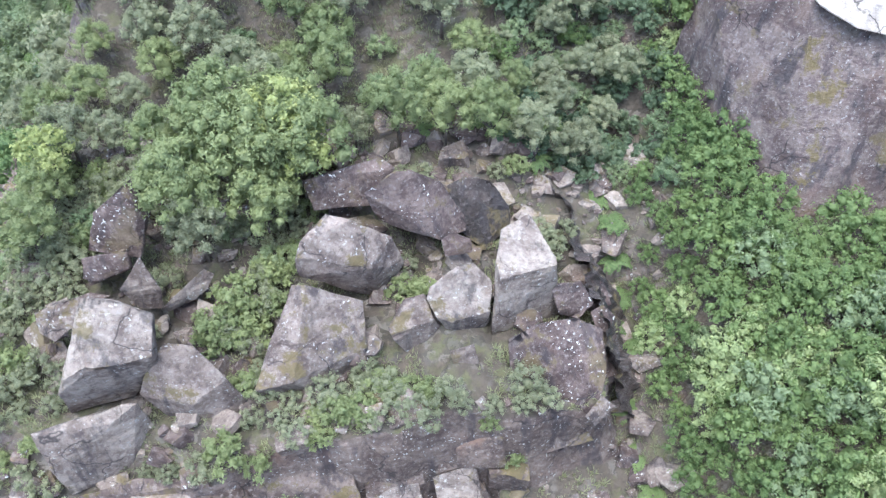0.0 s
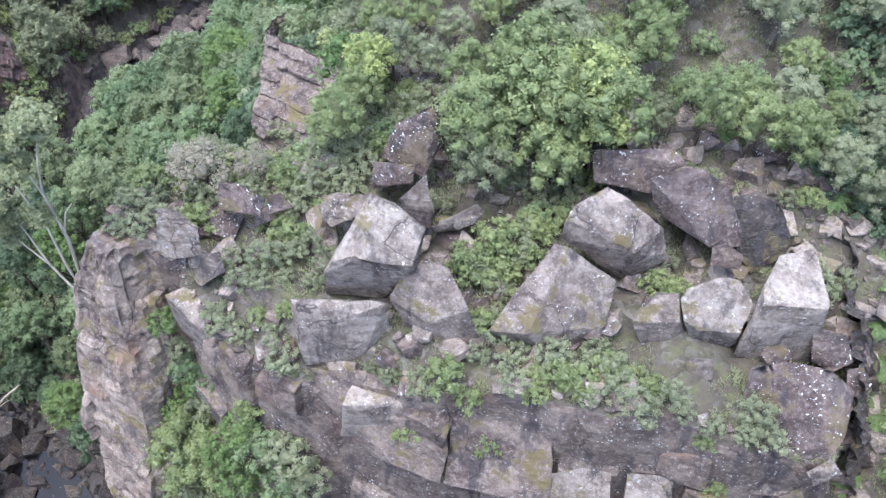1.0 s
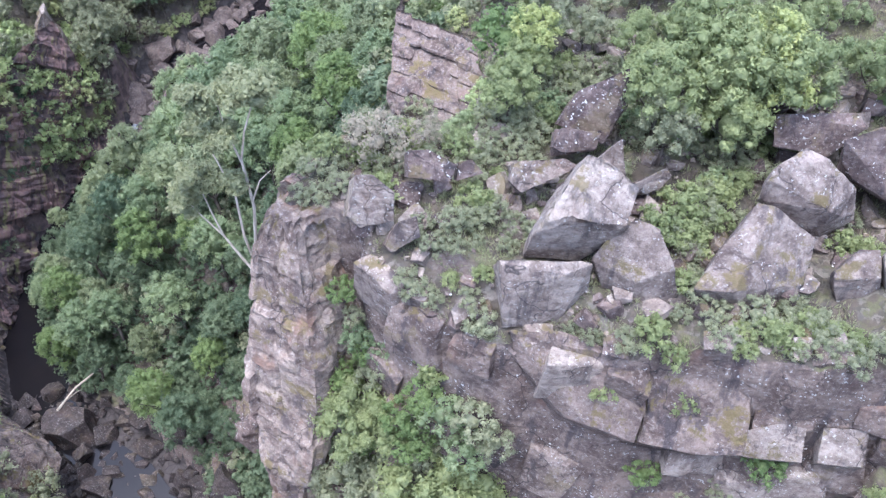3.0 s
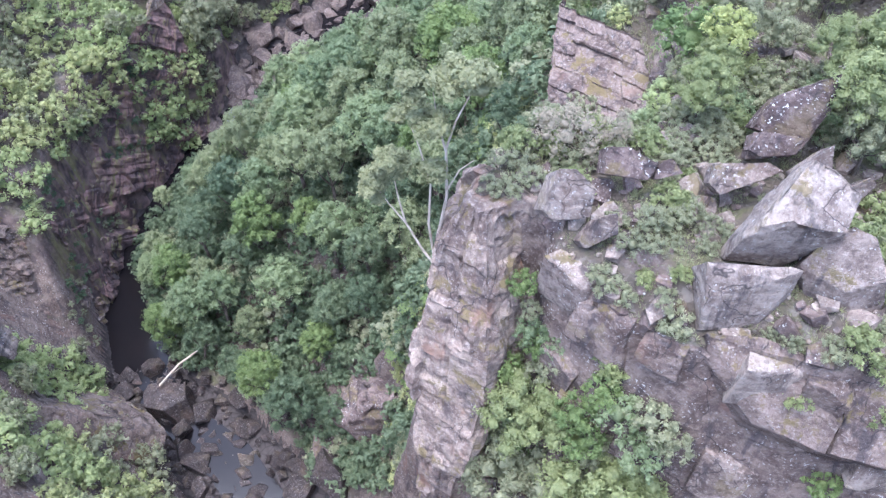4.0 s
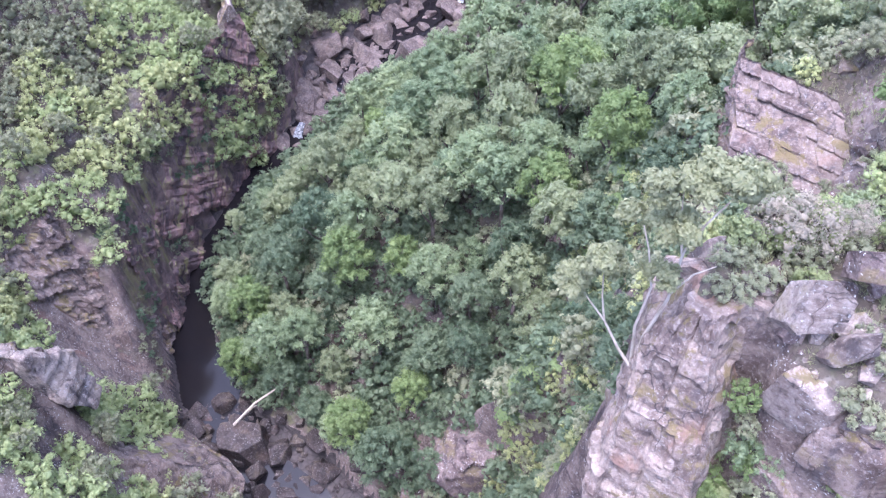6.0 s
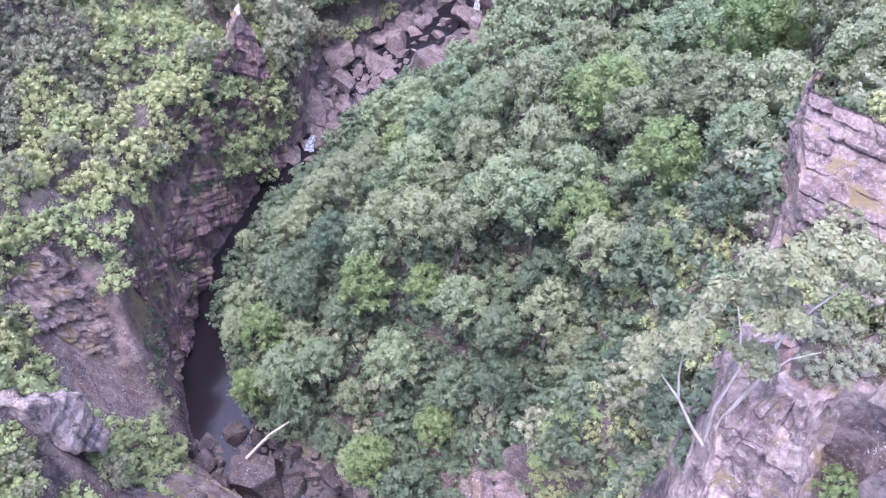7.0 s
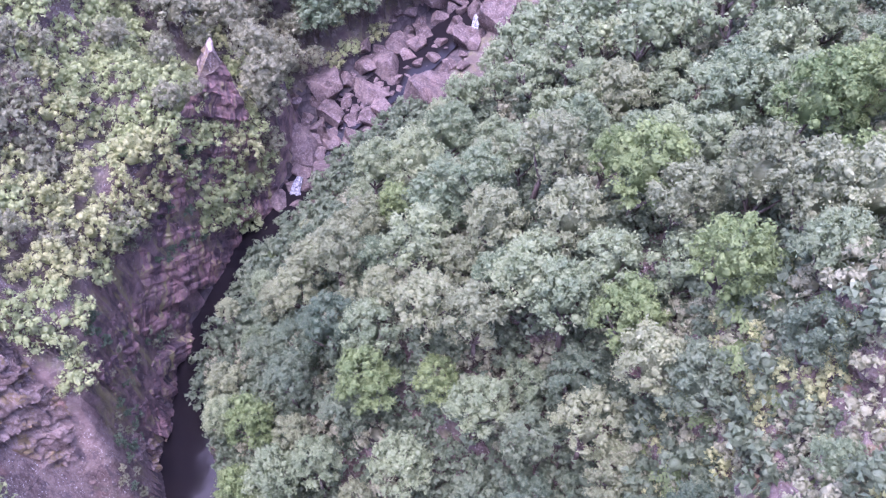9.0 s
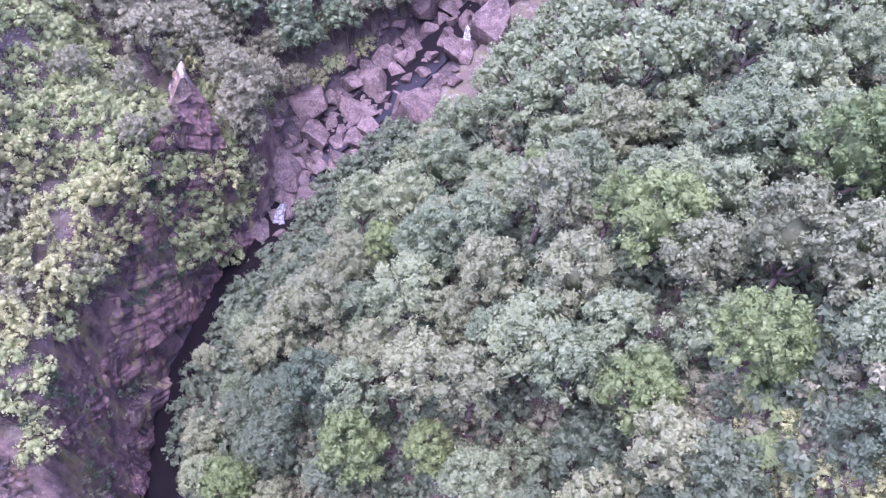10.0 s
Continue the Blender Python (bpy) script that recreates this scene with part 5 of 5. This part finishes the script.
def spread_steep(seed, box, gap, tries, keep):
    """Random spots spaced in all three directions, for very steep ground."""
    rng = np.random.default_rng(seed)
    x, y = rng.uniform(box[0], box[1], tries), rng.uniform(box[2], box[3], tries)
    ok = keep(x, y)
    x, y = x[ok], y[ok]
    cell, spots = {}, []
    for p in zip(x.tolist(), y.tolist(), land(x, y).tolist()):
        i = tuple(int(v // gap) for v in p)
        near = (q for a in (-1, 0, 1) for b in (-1, 0, 1) for c in (-1, 0, 1) for q in cell.get((i[0] + a, i[1] + b, i[2] + c), ()))
        if all(math.dist(p, q) >= gap for q in near):
            cell.setdefault(i, []).append(p)
            spots.append(p)
    return spots, rng


def slope_at(x, y):
    e = 0.6
    return np.hypot(land(x + e, y, False) - land(x - e, y, False), land(x, y + e, False) - land(x, y - e, False)) / (2 * e)


def woods():
    def keep(x, y):
        d, side, rest = along(x, y, STREAM)
        back = np.where(y > 50, 6.5, np.where(y > 22, 2.6, 0.5))
        return (side > 0) & (d > rest[:, 1] + back) & (inside(x, y, RIDGE) > 2.6) & (x < -24) & (land(x, y) < 46) & (y > 15.6)

    spots, rng = spread(3, (-84, -22, 15, 120), 3.25, 16000, keep)
    for x, y in spots:
        u = rng.random()
        d = float(along(np.array([x]), np.array([y]), STREAM)[0][0])
        # low in the gorge, kinds with darker leaves stand in for shade
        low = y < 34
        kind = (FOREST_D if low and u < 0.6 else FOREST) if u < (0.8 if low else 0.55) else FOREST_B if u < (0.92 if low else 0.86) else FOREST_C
        near = d - float(along(np.array([x]), np.array([y]), STREAM)[2][0, 1])
        size = rng.uniform(0.75, 1.25) * (0.6 if y < 27 and x > -46 else 1) * (min(1.0, max(0.42, near / 15.0)) if y > 42 else min(1.0, max(0.55, near / 9.0)) if y > 30 else 0.95)
        if y > 62 and USED.get(id(FAR_TREE), 0) < 3:
            plant(FAR_TREE, x, y, size, rng.uniform(0, 360), 0.2)
        elif y > 62:
            grow_later("far", FAR_TREE, x, y, size, rng.uniform(0, 360), 0.2)
        else:
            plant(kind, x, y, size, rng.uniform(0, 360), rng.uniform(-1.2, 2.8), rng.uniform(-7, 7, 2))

    def keep_low(x, y):
        d, side, rest = along(x, y, STREAM)
        return (side > 0) & (d > rest[:, 1] + 0.8) & (inside(x, y, RIDGE) > 0.8) & (x < -24) & (land(x, y) < 44) & (y > 15)

    spots, rng = spread(4, (-84, -24, 15, 70), 1.7, 16000, keep_low)
    for x, y in spots:
        u = rng.random()
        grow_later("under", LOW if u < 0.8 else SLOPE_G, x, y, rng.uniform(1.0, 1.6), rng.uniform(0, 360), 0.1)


def west_slope():
    def keep(x, y):
        d, side, rest = along(x, y, STREAM)
        o = d - rest[:, 1]
        patch = fbm(x * 0.14, y * 0.14, 0 * x, 3, 201)
        return (side < 0) & (o > np.where(y > 44, 0.2, np.where(y > 18, 1.7, 0.8))) & (patch > -0.62) & ~((x > -88) & (x < -75) & (y > 9) & (y < 21) & (patch < 0.3)) & ~((np.abs(y - 5.2 - 0.15 * (x + 63)) < 1.3) & (x > -75))

    spots, rng = spread_steep(7, (-108, -56, -2, 112), 1.85, 54000, keep)
    for x, y, z in spots:
        g = float(fbm(np.array([x * 0.11]), np.array([y * 0.11]), np.zeros(1), 2, 203)[0]) + rng.uniform(-0.16, 0.16)
        u = rng.random()
        kind, size = (VINE if g > 0.2 else SLOPE if g > -0.12 else SLOPE_G), rng.uniform(0.85, 1.65)
        if y > 57 and u < 0.65:
            kind, size = FAR_GREY if y < 72 or u < 0.3 else FAR_TREE, rng.uniform(0.55, 1.0)
        elif u < 0.07:
            kind, size = FAR_GREY, rng.uniform(0.4, 0.65)
        grow_later("west", kind, x, y, size, rng.uniform(0, 360), 0.25)

    def keep_wall(x, y):
        d, side, rest = along(x, y, STREAM)
        z = land(x, y)
        slant = fbm((x + y * 0.6 + z * 0.9) * 0.35, (z - y * 0.7) * 0.06, 0 * x, 3, 205)
        return (side < 0) & (d - rest[:, 1] > 0.1) & (d - rest[:, 1] < 3.2) & (y > 17) & (y < 70) & (z > rest[:, 0] + 2.5) & (slant > 0.27)

    spots, rng = spread_steep(8, (-98, -70, 16, 70), 1.15, 50000, keep_wall)
    for x, y, z in spots:
        grow_later("west", SLOPE_G if rng.random() < 0.5 else LOW, x, y, rng.uniform(0.3, 0.55), rng.uniform(0, 360), 0.15)


def ridge_plants():
    def keep(x, y):
        patch = fbm(x * 0.25, y * 0.25, 0 * x, 3, 211)
        return (inside(x, y, RIDGE) < -0.1) & (y < 30) & ((patch > -0.05) | (x < -15)) & (slope_at(x, y) < 3) & ((x < -4) | (y < 18) | (y > 29) | (patch > -0.08))

    spots, rng = spread(11, (-31, 8, 10, 30), 0.95, 7000, keep)
    for x, y in spots:
        if clear(x, y, 0.3):
            u = rng.random()
            plant(HEATH if u < 0.8 else HEATH_B, x, y, rng.uniform(0.55, 1.2), rng.uniform(0, 360), 0.1)

    def keep_trees(x, y):
        return (inside(x, y, RIDGE) < -0.3) & (y > 23.5 + 0.1 * np.abs(x + 12)) & ((x < -8) | (y > 31)) & ~((x < -23) & (y < 37))

    spots, rng = spread(13, (-31, 10, 22, 66), 1.9, 6000, keep_trees)
    for x, y in spots:
        if clear(x, y, 0.6):
            u = rng.random()
            if y > 44:
                if rng.random() < 0.6:
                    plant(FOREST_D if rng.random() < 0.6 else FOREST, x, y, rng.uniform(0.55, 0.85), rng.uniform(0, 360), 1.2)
            elif u < 0.4:
                plant(RIDGE_TREE_G, x, y, rng.uniform(0.6, 1.05), rng.uniform(0, 360), 0.2)
            elif u < 0.55:
                plant(RIDGE_TREE, x, y, rng.uniform(0.6, 1.05), rng.uniform(0, 360), 0.2)
            else:
                plant(BUSH if u < 0.8 else BUSH_G, x, y, rng.uniform(0.7, 1.2), rng.uniform(0, 360), 0.2)


def flank():
    """Ferns, grass and bushes on the steep western side of the ridge."""
    def keep(x, y):
        e, z = inside(x, y, RIDGE), land(x, y)
        patch = fbm(x * 0.3, y * 0.3, z * 0.2, 3, 231)
        top = np.where((y > 17) & (y < 29), 40.0, np.where(y >= 36, 44.0, 31.0))
        return (e > 0.15) & (e < 11) & (x < -24.5) & (z < top + 5 * patch) & (patch > -0.75) & (y > 15.5)

    spots, rng = spread_steep(29, (-44, -24, 15, 52), 1.3, 60000, keep)
    for x, y, z in spots:
        u = rng.random()
        kind = SLOPE if u < 0.3 else SLOPE_G if u < 0.6 else LOW if u < 0.75 else FERN
        grow_later("flank", kind, x, y, rng.uniform(0.5, 1.0), rng.uniform(0, 360), 0.1)


def south_face():
    def keep(x, y):
        e = inside(x, y, RIDGE)
        patch = fbm(x * 0.22, y * 0.22, 0 * x, 3, 221)
        return (e > 0.2) & (e < 12) & (y < 14.5) & ((patch > 0.02) | ((x < -20.5) & (x > -27.5)))

    spots, rng = spread(17, (-28, 8, 0, 15), 1.4, 3000, keep)
    for x, y in spots:
        u = rng.random()
        plant(HEATH if u < 0.4 else HEATH_B if u < 0.6 else BUSH_B, x, y, rng.uniform(0.7, 1.2), rng.uniform(0, 360), 0.2)


def east_bank():
    def keep(x, y):
        return (x > 10.3 - 0.12 * (y - 20)) & (inside(x, y, TOWER) > -0.6) | ((y > 31) & (y < 46) & (x > 2) & (inside(x, y, TOWER) > -0.6))

    spots, rng = spread(19, (2, 32, 6, 48), 1.22, 12000, keep)
    for x, y in spots:
        u, turn = rng.random(), rng.uniform(0, 360)
        # gully head: half its bushes take the leaves darkened for shade
        dark = (x < 12) & (y > 30)
        kind = (LOW if u < 0.5 else BUSH if u < 0.85 else BUSH_B) if dark else BUSH_B if u < 0.72 else BUSH_L if u < 0.88 else BUSH
        size = rng.uniform(0.6, 1.0) if x < 12.5 else rng.uniform(0.9, 1.65)
        if x > 15 or y > 38:
            grow_later("bank", kind, x, y, size, turn, 0.15)
        else:
            plant(kind, x, y, size, turn, 0.15)


def fern_kind(seeds):
    """Ferns: a rosette of arching fronds with leaflets."""
    made = []
    for seed in seeds:
        rng = np.random.default_rng(seed)
        verts, faces = [], []
        for f in range(11):
            a, reach, rise = f * 0.571 + rng.uniform(-0.2, 0.2), rng.uniform(0.75, 1.1), rng.uniform(0.5, 0.9)
            out, side = np.array([math.cos(a), math.sin(a), 0]), np.array([-math.sin(a), math.cos(a), 0])
            for q in range(9):
                u, v = (q + 0.6) / 9.6, (q + 1.5) / 9.6
                p0, p1 = (out * reach * w + np.array([0, 0, rise * w * 1.5 - 1.5 * rise * w * w + 0.1]) for w in (u, v))
                wide = 0.24 * math.sin(math.pi * min(1, 0.25 + 0.75 * u)) + 0.03
                for s in (-1, 1):
                    tip = p1 + side * s * wide + np.array([0, 0, -0.05])
                    faces.append(tuple(len(verts) + k for k in range(4)))
                    verts += [p0, p0 + (p1 - p0) * 0.7, tip, p0 + side * s * wide * 0.8 - out * 0.02]
        root = new("fern")
        root.empty_display_size = 0.2
        part("fronds", mesh_of("fronds", verts, faces, [LEAF_BRIGHT]), root)
        v, f = tube([(0, 0, -0.3), (0, 0, 0.16)], [0.09, 0.06], 6)
        part("stump", mesh_of("stump", v, f, [BARK], True), root)
        tagged(root, "arching green tree fern on damp ground", "fern", "ferns")
        made.append(root)
    return made


FERN = fern_kind((51, 52, 53))
BROWN_BUSH = tree_kind("heath_shrub", "twiggy brownish grey shrub on the ridge", LEAF_BROWN, BARK, 1.5, 1.0, 0.08, 2400, (36,), 0.95, 16, 0.28, "ridge shrubs", "shrub", core=0.3)


def gum(base, stems, clumps, seed, label):
    """A thin white-barked tree: bent stems and umbrella clumps of leaves at their ends."""
    root = new("gum_tree")
    root.empty_display_size = 0.3
    root.matrix_world = pose(*base)
    for width, line in stems:
        pts = [Vector(p) - Vector(base) for p in line]
        n = len(pts)
        v, f = tube(pts, [0.72 * width * (1 - 0.75 * k / (n - 1)) for k in range(n)], 7)
        part("stem", mesh_of("stem", v, f, [GUM_BARK], True), root, "white-barked bent stem")
    rng = np.random.default_rng(seed)
    for x, y, z, r in clumps:
        r *= 1.2
        lumps = [(x - base[0] + rng.uniform(-0.6, 0.6) * r, y - base[1] + rng.uniform(-0.6, 0.6) * r, z - base[2] + rng.uniform(-0.35, 0.35) * r, r * rng.uniform(0.4, 0.6), 0.7) for _ in range(5)]
        part("leaf_clump", foliage("leaf_clump", lumps, 0.17, int(1900 * r * r) + 500, LEAF_GUM, seed + int(10 * z), 0.3, 0.62, 0.3), root, "olive-green leaf clump")
    return tagged(root, label, "tree")


gum((-30.3, 13.6, 37.4),
    [(0.16, [(-30.3, 13.6, 37.0), (-30.4, 13.8, 39.4), (-30.0, 14.0, 42.6), (-30.1, 14.1, 45.8), (-29.7, 14.3, 47.6), (-29.0, 14.6, 49.6)]),
     (0.09, [(-30.1, 14.1, 45.6), (-30.6, 14.2, 47.2), (-30.9, 14.4, 48.8)]),
     (0.08, [(-30.0, 14.0, 43.0), (-29.4, 14.2, 44.6), (-28.7, 14.3, 45.5)]),
     (0.12, [(-30.5, 13.6, 37.2), (-30.9, 13.7, 40.2), (-30.8, 13.8, 43.2), (-31.4, 13.9, 45.4), (-31.9, 14.0, 46.6)]),
     (0.13, [(-30.4, 13.5, 37.0), (-31.3, 13.6, 38.0), (-32.3, 13.7, 39.6), (-32.7, 13.8, 41.2), (-32.9, 13.8, 42.8)]),
     (0.08, [(-32.3, 13.7, 39.6), (-33.2, 13.6, 40.8), (-33.9, 13.6, 41.8)])],
    [(-29.0, 14.7, 50.2, 1.0), (-29.9, 14.9, 50.0, 0.9), (-30.8, 14.6, 49.2, 1.1), (-31.5, 14.2, 49.6, 0.8), (-32.0, 14.0, 47.0, 1.0), (-30.6, 13.8, 47.6, 0.9),
     (-30.6, 13.5, 44.6, 0.8), (-33.7, 13.6, 42.0, 1.0), (-32.9, 13.9, 43.4, 0.9), (-33.2, 13.4, 44.4, 0.7), (-34.2, 13.8, 41.2, 0.8)], 401,
    "slender white-barked gum tree with olive crowns on the cliff edge")


def stand(kind, x, y, top, tall):
    """Stands a plant so that its crown reaches up to a height."""
    z = float(land(x, y))
    plant(kind, x, y, min(2.0, max(0.5, (top - z) / tall)), 40 * x, 0.1)


def chosen_plants():
    for x, y, top in ((-10.0, 27.6, 50.0), (-12.9, 25.8, 49.0), (-7.4, 28.2, 49.6), (-11.6, 29.8, 50.0), (-14.6, 29.4, 48.0), (-9.2, 25.6, 47.6), (-8.6, 31.0, 49.0)):
        stand(RIDGE_TREE, x, y, top, 4.7)
    for x, y, s in ((-11.0, 20.0, 1.5), (-9.6, 20.2, 1.4), (-10.2, 21.6, 1.5), (-8.6, 21.6, 1.1), (-9.0, 23.2, 1.2), (-3.3, 17.6, 1.2), (-2.3, 17.3, 1.0), (-4.4, 16.4, 1.1), (-1.2, 17.3, 0.9), (-2.6, 22.6, 1.0), (-1.6, 22.2, 0.9), (1.4, 16.4, 0.6), (2.6, 16.0, 0.6), (-9.2, 17.6, 1.0)):
        plant(HEATH_B, x, y, s, 33 * x, 0.1)
    for x, y, s in ((-2.6, 24.0, 1.0), (-3.4, 17.9, 1.0), (-0.4, 17.0, 0.9), (-4.2, 19.0, 0.8)):
        plant(HEATH, x, y, s, 33 * x, 0.1)
    plant(BROWN_BUSH, -26.0, 20.0, 1.4, 0, 0.1)
    plant(BROWN_BUSH, -23.8, 21.4, 0.8, 90, 0.1)
    stand(PALE_TREE, -20.4, 28.6, 47.6, 5.0)
    stand(PALE_TREE, -8.4, 29.0, 50.2, 4.9)
    stand(PALE_TREE, -7.6, 27.8, 49.0, 4.9)
    plant(BUSH_B, -22.6, 30.4, 2.1, 0, -0.8)
    for x, y, size in ((-25.6, 27.0, 0.9), (-27.4, 26.4, 1.0), (-24.2, 26.6, 1.2), (-28.4, 25.2, 0.8), (-22.6, 27.4, 1.2), (-26.4, 24.8, 1.0), (-24.6, 24.6, 1.1)):
        plant(BUSH_G if x < -25 else BUSH_L, x, y, size, 60 * x, 0.0)
    for n, (x, y, top) in enumerate(((-25.5, 12.2, 36.6), (-23.3, 10.6, 34.2), (-24.2, 9.8, 30.8), (-21.5, 10.3, 34.0), (-19.2, 10.2, 33.0), (-18.2, 9.0, 32.6), (-20.6, 8.4, 31.0), (-16.4, 8.8, 31.5))):
        stand(RIDGE_TREE if n % 2 else RIDGE_TREE_G, x, y, top, 4.9)
    # greenery in the corner beside the pillar and on the face below the blocks
    for n, (x, y, z, size) in enumerate(((-25.3, 13.6, 37.6, 0.85), (-24.6, 13.2, 36.4, 0.6), (-24.3, 12.8, 35.0, 0.8), (-25.0, 11.6, 32.2, 0.9), (-23.2, 12.0, 32.8, 0.9), (-24.4, 10.9, 29.6, 1.0), (-23.2, 10.6, 28.6, 1.1), (-24.2, 9.8, 26.6, 1.0), (-22.8, 12.6, 34.6, 0.7),
                                             (-19.7, 9.6, 31.4, 1.2), (-18.5, 10.6, 34.2, 1.1), (-16.8, 10.7, 34.4, 1.2), (-19.6, 10.9, 35.0, 1.0), (-16.7, 9.9, 32.4, 1.2), (-15.4, 10.4, 33.6, 1.0), (-20.5, 10.2, 33.0, 1.1))):
        plant((BUSH_B, BUSH_G, BUSH)[n % 3] if n < 9 else (BUSH_B, BUSH, BUSH_G)[n % 3], x, y, size, 40 * n, 0.0, z=z)
    for x, y in ((-36.0, 37.6), (-35.4, 36.4), (-36.4, 39.0), (-35.0, 38.2), (-37.0, 40.2), (-35.8, 35.4), (-36.8, 36.6), (-37.6, 38.4), (-35.6, 33.6), (-36.6, 32.4), (-37.6, 42.0), (-38.4, 43.2), (-34.4, 40.2), (-38.6, 22.6), (-37.4, 24.0), (-39.2, 24.8), (-36.4, 26.0), (-37.8, 27.4), (-36.0, 29.0)):
        plant(FERN, x, y, 1.9, 50 * x, 0.0)
    for x, y in ((8.8, 19.6), (9.0, 17.6), (8.6, 25.4), (8.2, 28.4), (9.4, 22.6), (7.6, 30.2), (9.6, 15.6), (4.0, 31.0), (5.6, 32.4), (2.2, 32.2), (0.4, 33.4), (-1.6, 32.6), (8.0, 23.8), (8.4, 27.0)):
        plant(FERN, x, y, 1.0, 50 * x, 0.0)


def grass():
    """Tufts on the ledges and between the blocks, joined."""
    rng = np.random.default_rng(23)
    n = 22000
    x, y = rng.uniform(-31, 26, n), rng.uniform(9, 44, n)
    e = inside(x, y, RIDGE)
    ok = ((e < 1.5) | (x > 2)) & (inside(x, y, TOWER) > 0.3) & (fbm(x * 0.5, y * 0.5, 0 * x, 3, 301) > -0.1) & (slope_at(x, y) < 2.2)
    x, y = x[ok], y[ok]
    z = land(x, y)
    blades = 9
    a, r = rng.uniform(0, 6.3, (len(x), blades)), rng.uniform(0.1, 0.3, (len(x), blades))
    h = rng.uniform(0.12, 0.34, (len(x), blades))
    base = np.stack([x[:, None] + 0.06 * np.cos(a), y[:, None] + 0.06 * np.sin(a), z[:, None] - 0.05 + 0 * a], -1)
    side = np.stack([-np.sin(a), np.cos(a), 0 * a], -1) * 0.03
    tip = base + np.stack([np.cos(a) * r, np.sin(a) * r, h], -1)
    verts = np.stack([base - side, base + side, tip], 2).reshape(-1, 3)
    me = mesh_of("grass", verts, np.arange(len(verts)).reshape(-1, 3).tolist(), [LEAF_GUM])
    tagged(new("grass", me), "short olive grass tufts on rock ledges", "grass", kind="stuff")


def rubble():
    """Broken stones lying between the blocks and in the cleft, joined."""
    rng = np.random.default_rng(31)
    shapes = [mesh_arrays(block_mesh("stone", (1, rng.uniform(0.6, 0.9), rng.uniform(0.4, 0.7)), ROCK, (), 300 + k, 5, 0.25, 0.03, 0.06, 0)) for k in range(6)]
    n = 1500
    x, y = rng.uniform(-28, 12, n), rng.uniform(11, 34, n)
    ok = (inside(x, y, RIDGE) < 2.5) | ((x > 1) & (x < 11))
    ok &= (slope_at(x, y) < 3.2) & (fbm(x * 0.3, y * 0.3, 0 * x, 3, 311) > -0.25)
    verts, faces, slots, base = [], [], [], 0
    for px, py in zip(x[ok].tolist(), y[ok].tolist()):
        v, sizes, loops = shapes[rng.integers(6)]
        s = 0.25 + 1.3 * rng.random() ** 3
        m = np.array(pose(px, py, float(land(px, py)) + 0.1 * s, *rng.uniform(-30, 30, 2), rng.uniform(0, 360)))
        verts.append((v * s) @ m[:3, :3].T + m[:3, 3])
        ends = np.cumsum(sizes)
        faces += [tuple(int(q) + base for q in loops[e - c:e]) for e, c in zip(ends, sizes)]
        slots += [int(rng.integers(3))] * len(sizes)
        base += len(v)
    me = mesh_of("rubble", np.concatenate(verts), faces, [ROCK, DARK_ROCK, PALE_ROCK], False, slots)
    tagged(new("rubble", me), "broken grey stones scattered between the fallen blocks", "rubble", kind="stuff")


def fallen_limb(points, width, label):
    v, f = tube(points, [width * (1 - 0.7 * k / (len(points) - 1)) for k in range(len(points))], 6)
    tagged(new("fallen_branch", mesh_of("fallen_branch", v, f, [GUM_BARK], True)), label, "branch")


fallen_limb([(-66.8, 16.0, -10.6), (-65.6, 18.6, -8.9), (-64.0, 20.6, -7.6), (-62.6, 22.4, -7.2)], 0.16, "bleached fallen branch reaching over the pool")
fallen_limb([(-66.2, 17.2, -9.9), (-66.0, 18.6, -10.2), (-65.9, 19.6, -11.0)], 0.09, "bleached side branch over the pool")


def white_water(spot, size, turn, seed):
    """A short fall of broken water between stones."""
    rng = np.random.default_rng(seed)
    n = 14
    u, v = np.meshgrid(np.linspace(-1, 1, n), np.linspace(0, 1, n))
    x = (u + 0.35 * fbm(u * 2, v * 3, 0 * u + seed, 3, seed + 9)) * size[0] * (0.3 + 0.3 * v)
    y = (0.5 - v) * size[1]
    z = size[2] * (1 - v ** 1.5) + 0.12 * fbm(u * 3, v * 4, 0 * u + seed, 3, seed)
    verts = np.stack([x, y, z], -1).reshape(-1, 3)
    faces = [(r * n + c, r * n + c + 1, r * n + n + c + 1, r * n + n + c) for r in range(n - 1) for c in range(n - 1)]
    ob = new("cascade", mesh_of("cascade", verts, faces, [FOAM], True))
    ob.matrix_world = pose(*spot, 0, 0, turn)
    tagged(ob, "white water falling between boulders", "cascade", "cascades")


white_water((-85.6, 56.2, -12.9), (1.3, 3.2, 1.7), 10, 1)
white_water((-76.6, 76.2, -9.4), (1.1, 2.4, 1.6), -30, 2)
white_water((-74.8, 82.6, -8.0), (0.9, 3.2, 1.2), 20, 3)
white_water((-76.4, 88.0, -6.6), (0.9, 3.2, 1.2), 10, 4)

woods()
west_slope()
ridge_plants()
chosen_plants()
grass()
rubble()
south_face()
east_bank()
flank()
grow_batch("far", "far_woods", "dense green rainforest filling the upper gorge", "forest")
grow_batch("under", "undergrowth", "mixed green undergrowth beneath the gorge trees", "undergrowth")
grow_batch("west", "slope_thicket", "mixed green thicket over the steep slope", "thicket")
grow_batch("flank", "flank_thicket", "ferns, grass and low bushes on the ridge's steep side", "thicket")
grow_batch("bank", "bank_thicket", "fresh green thicket on the bank below the rock tower", "thicket")
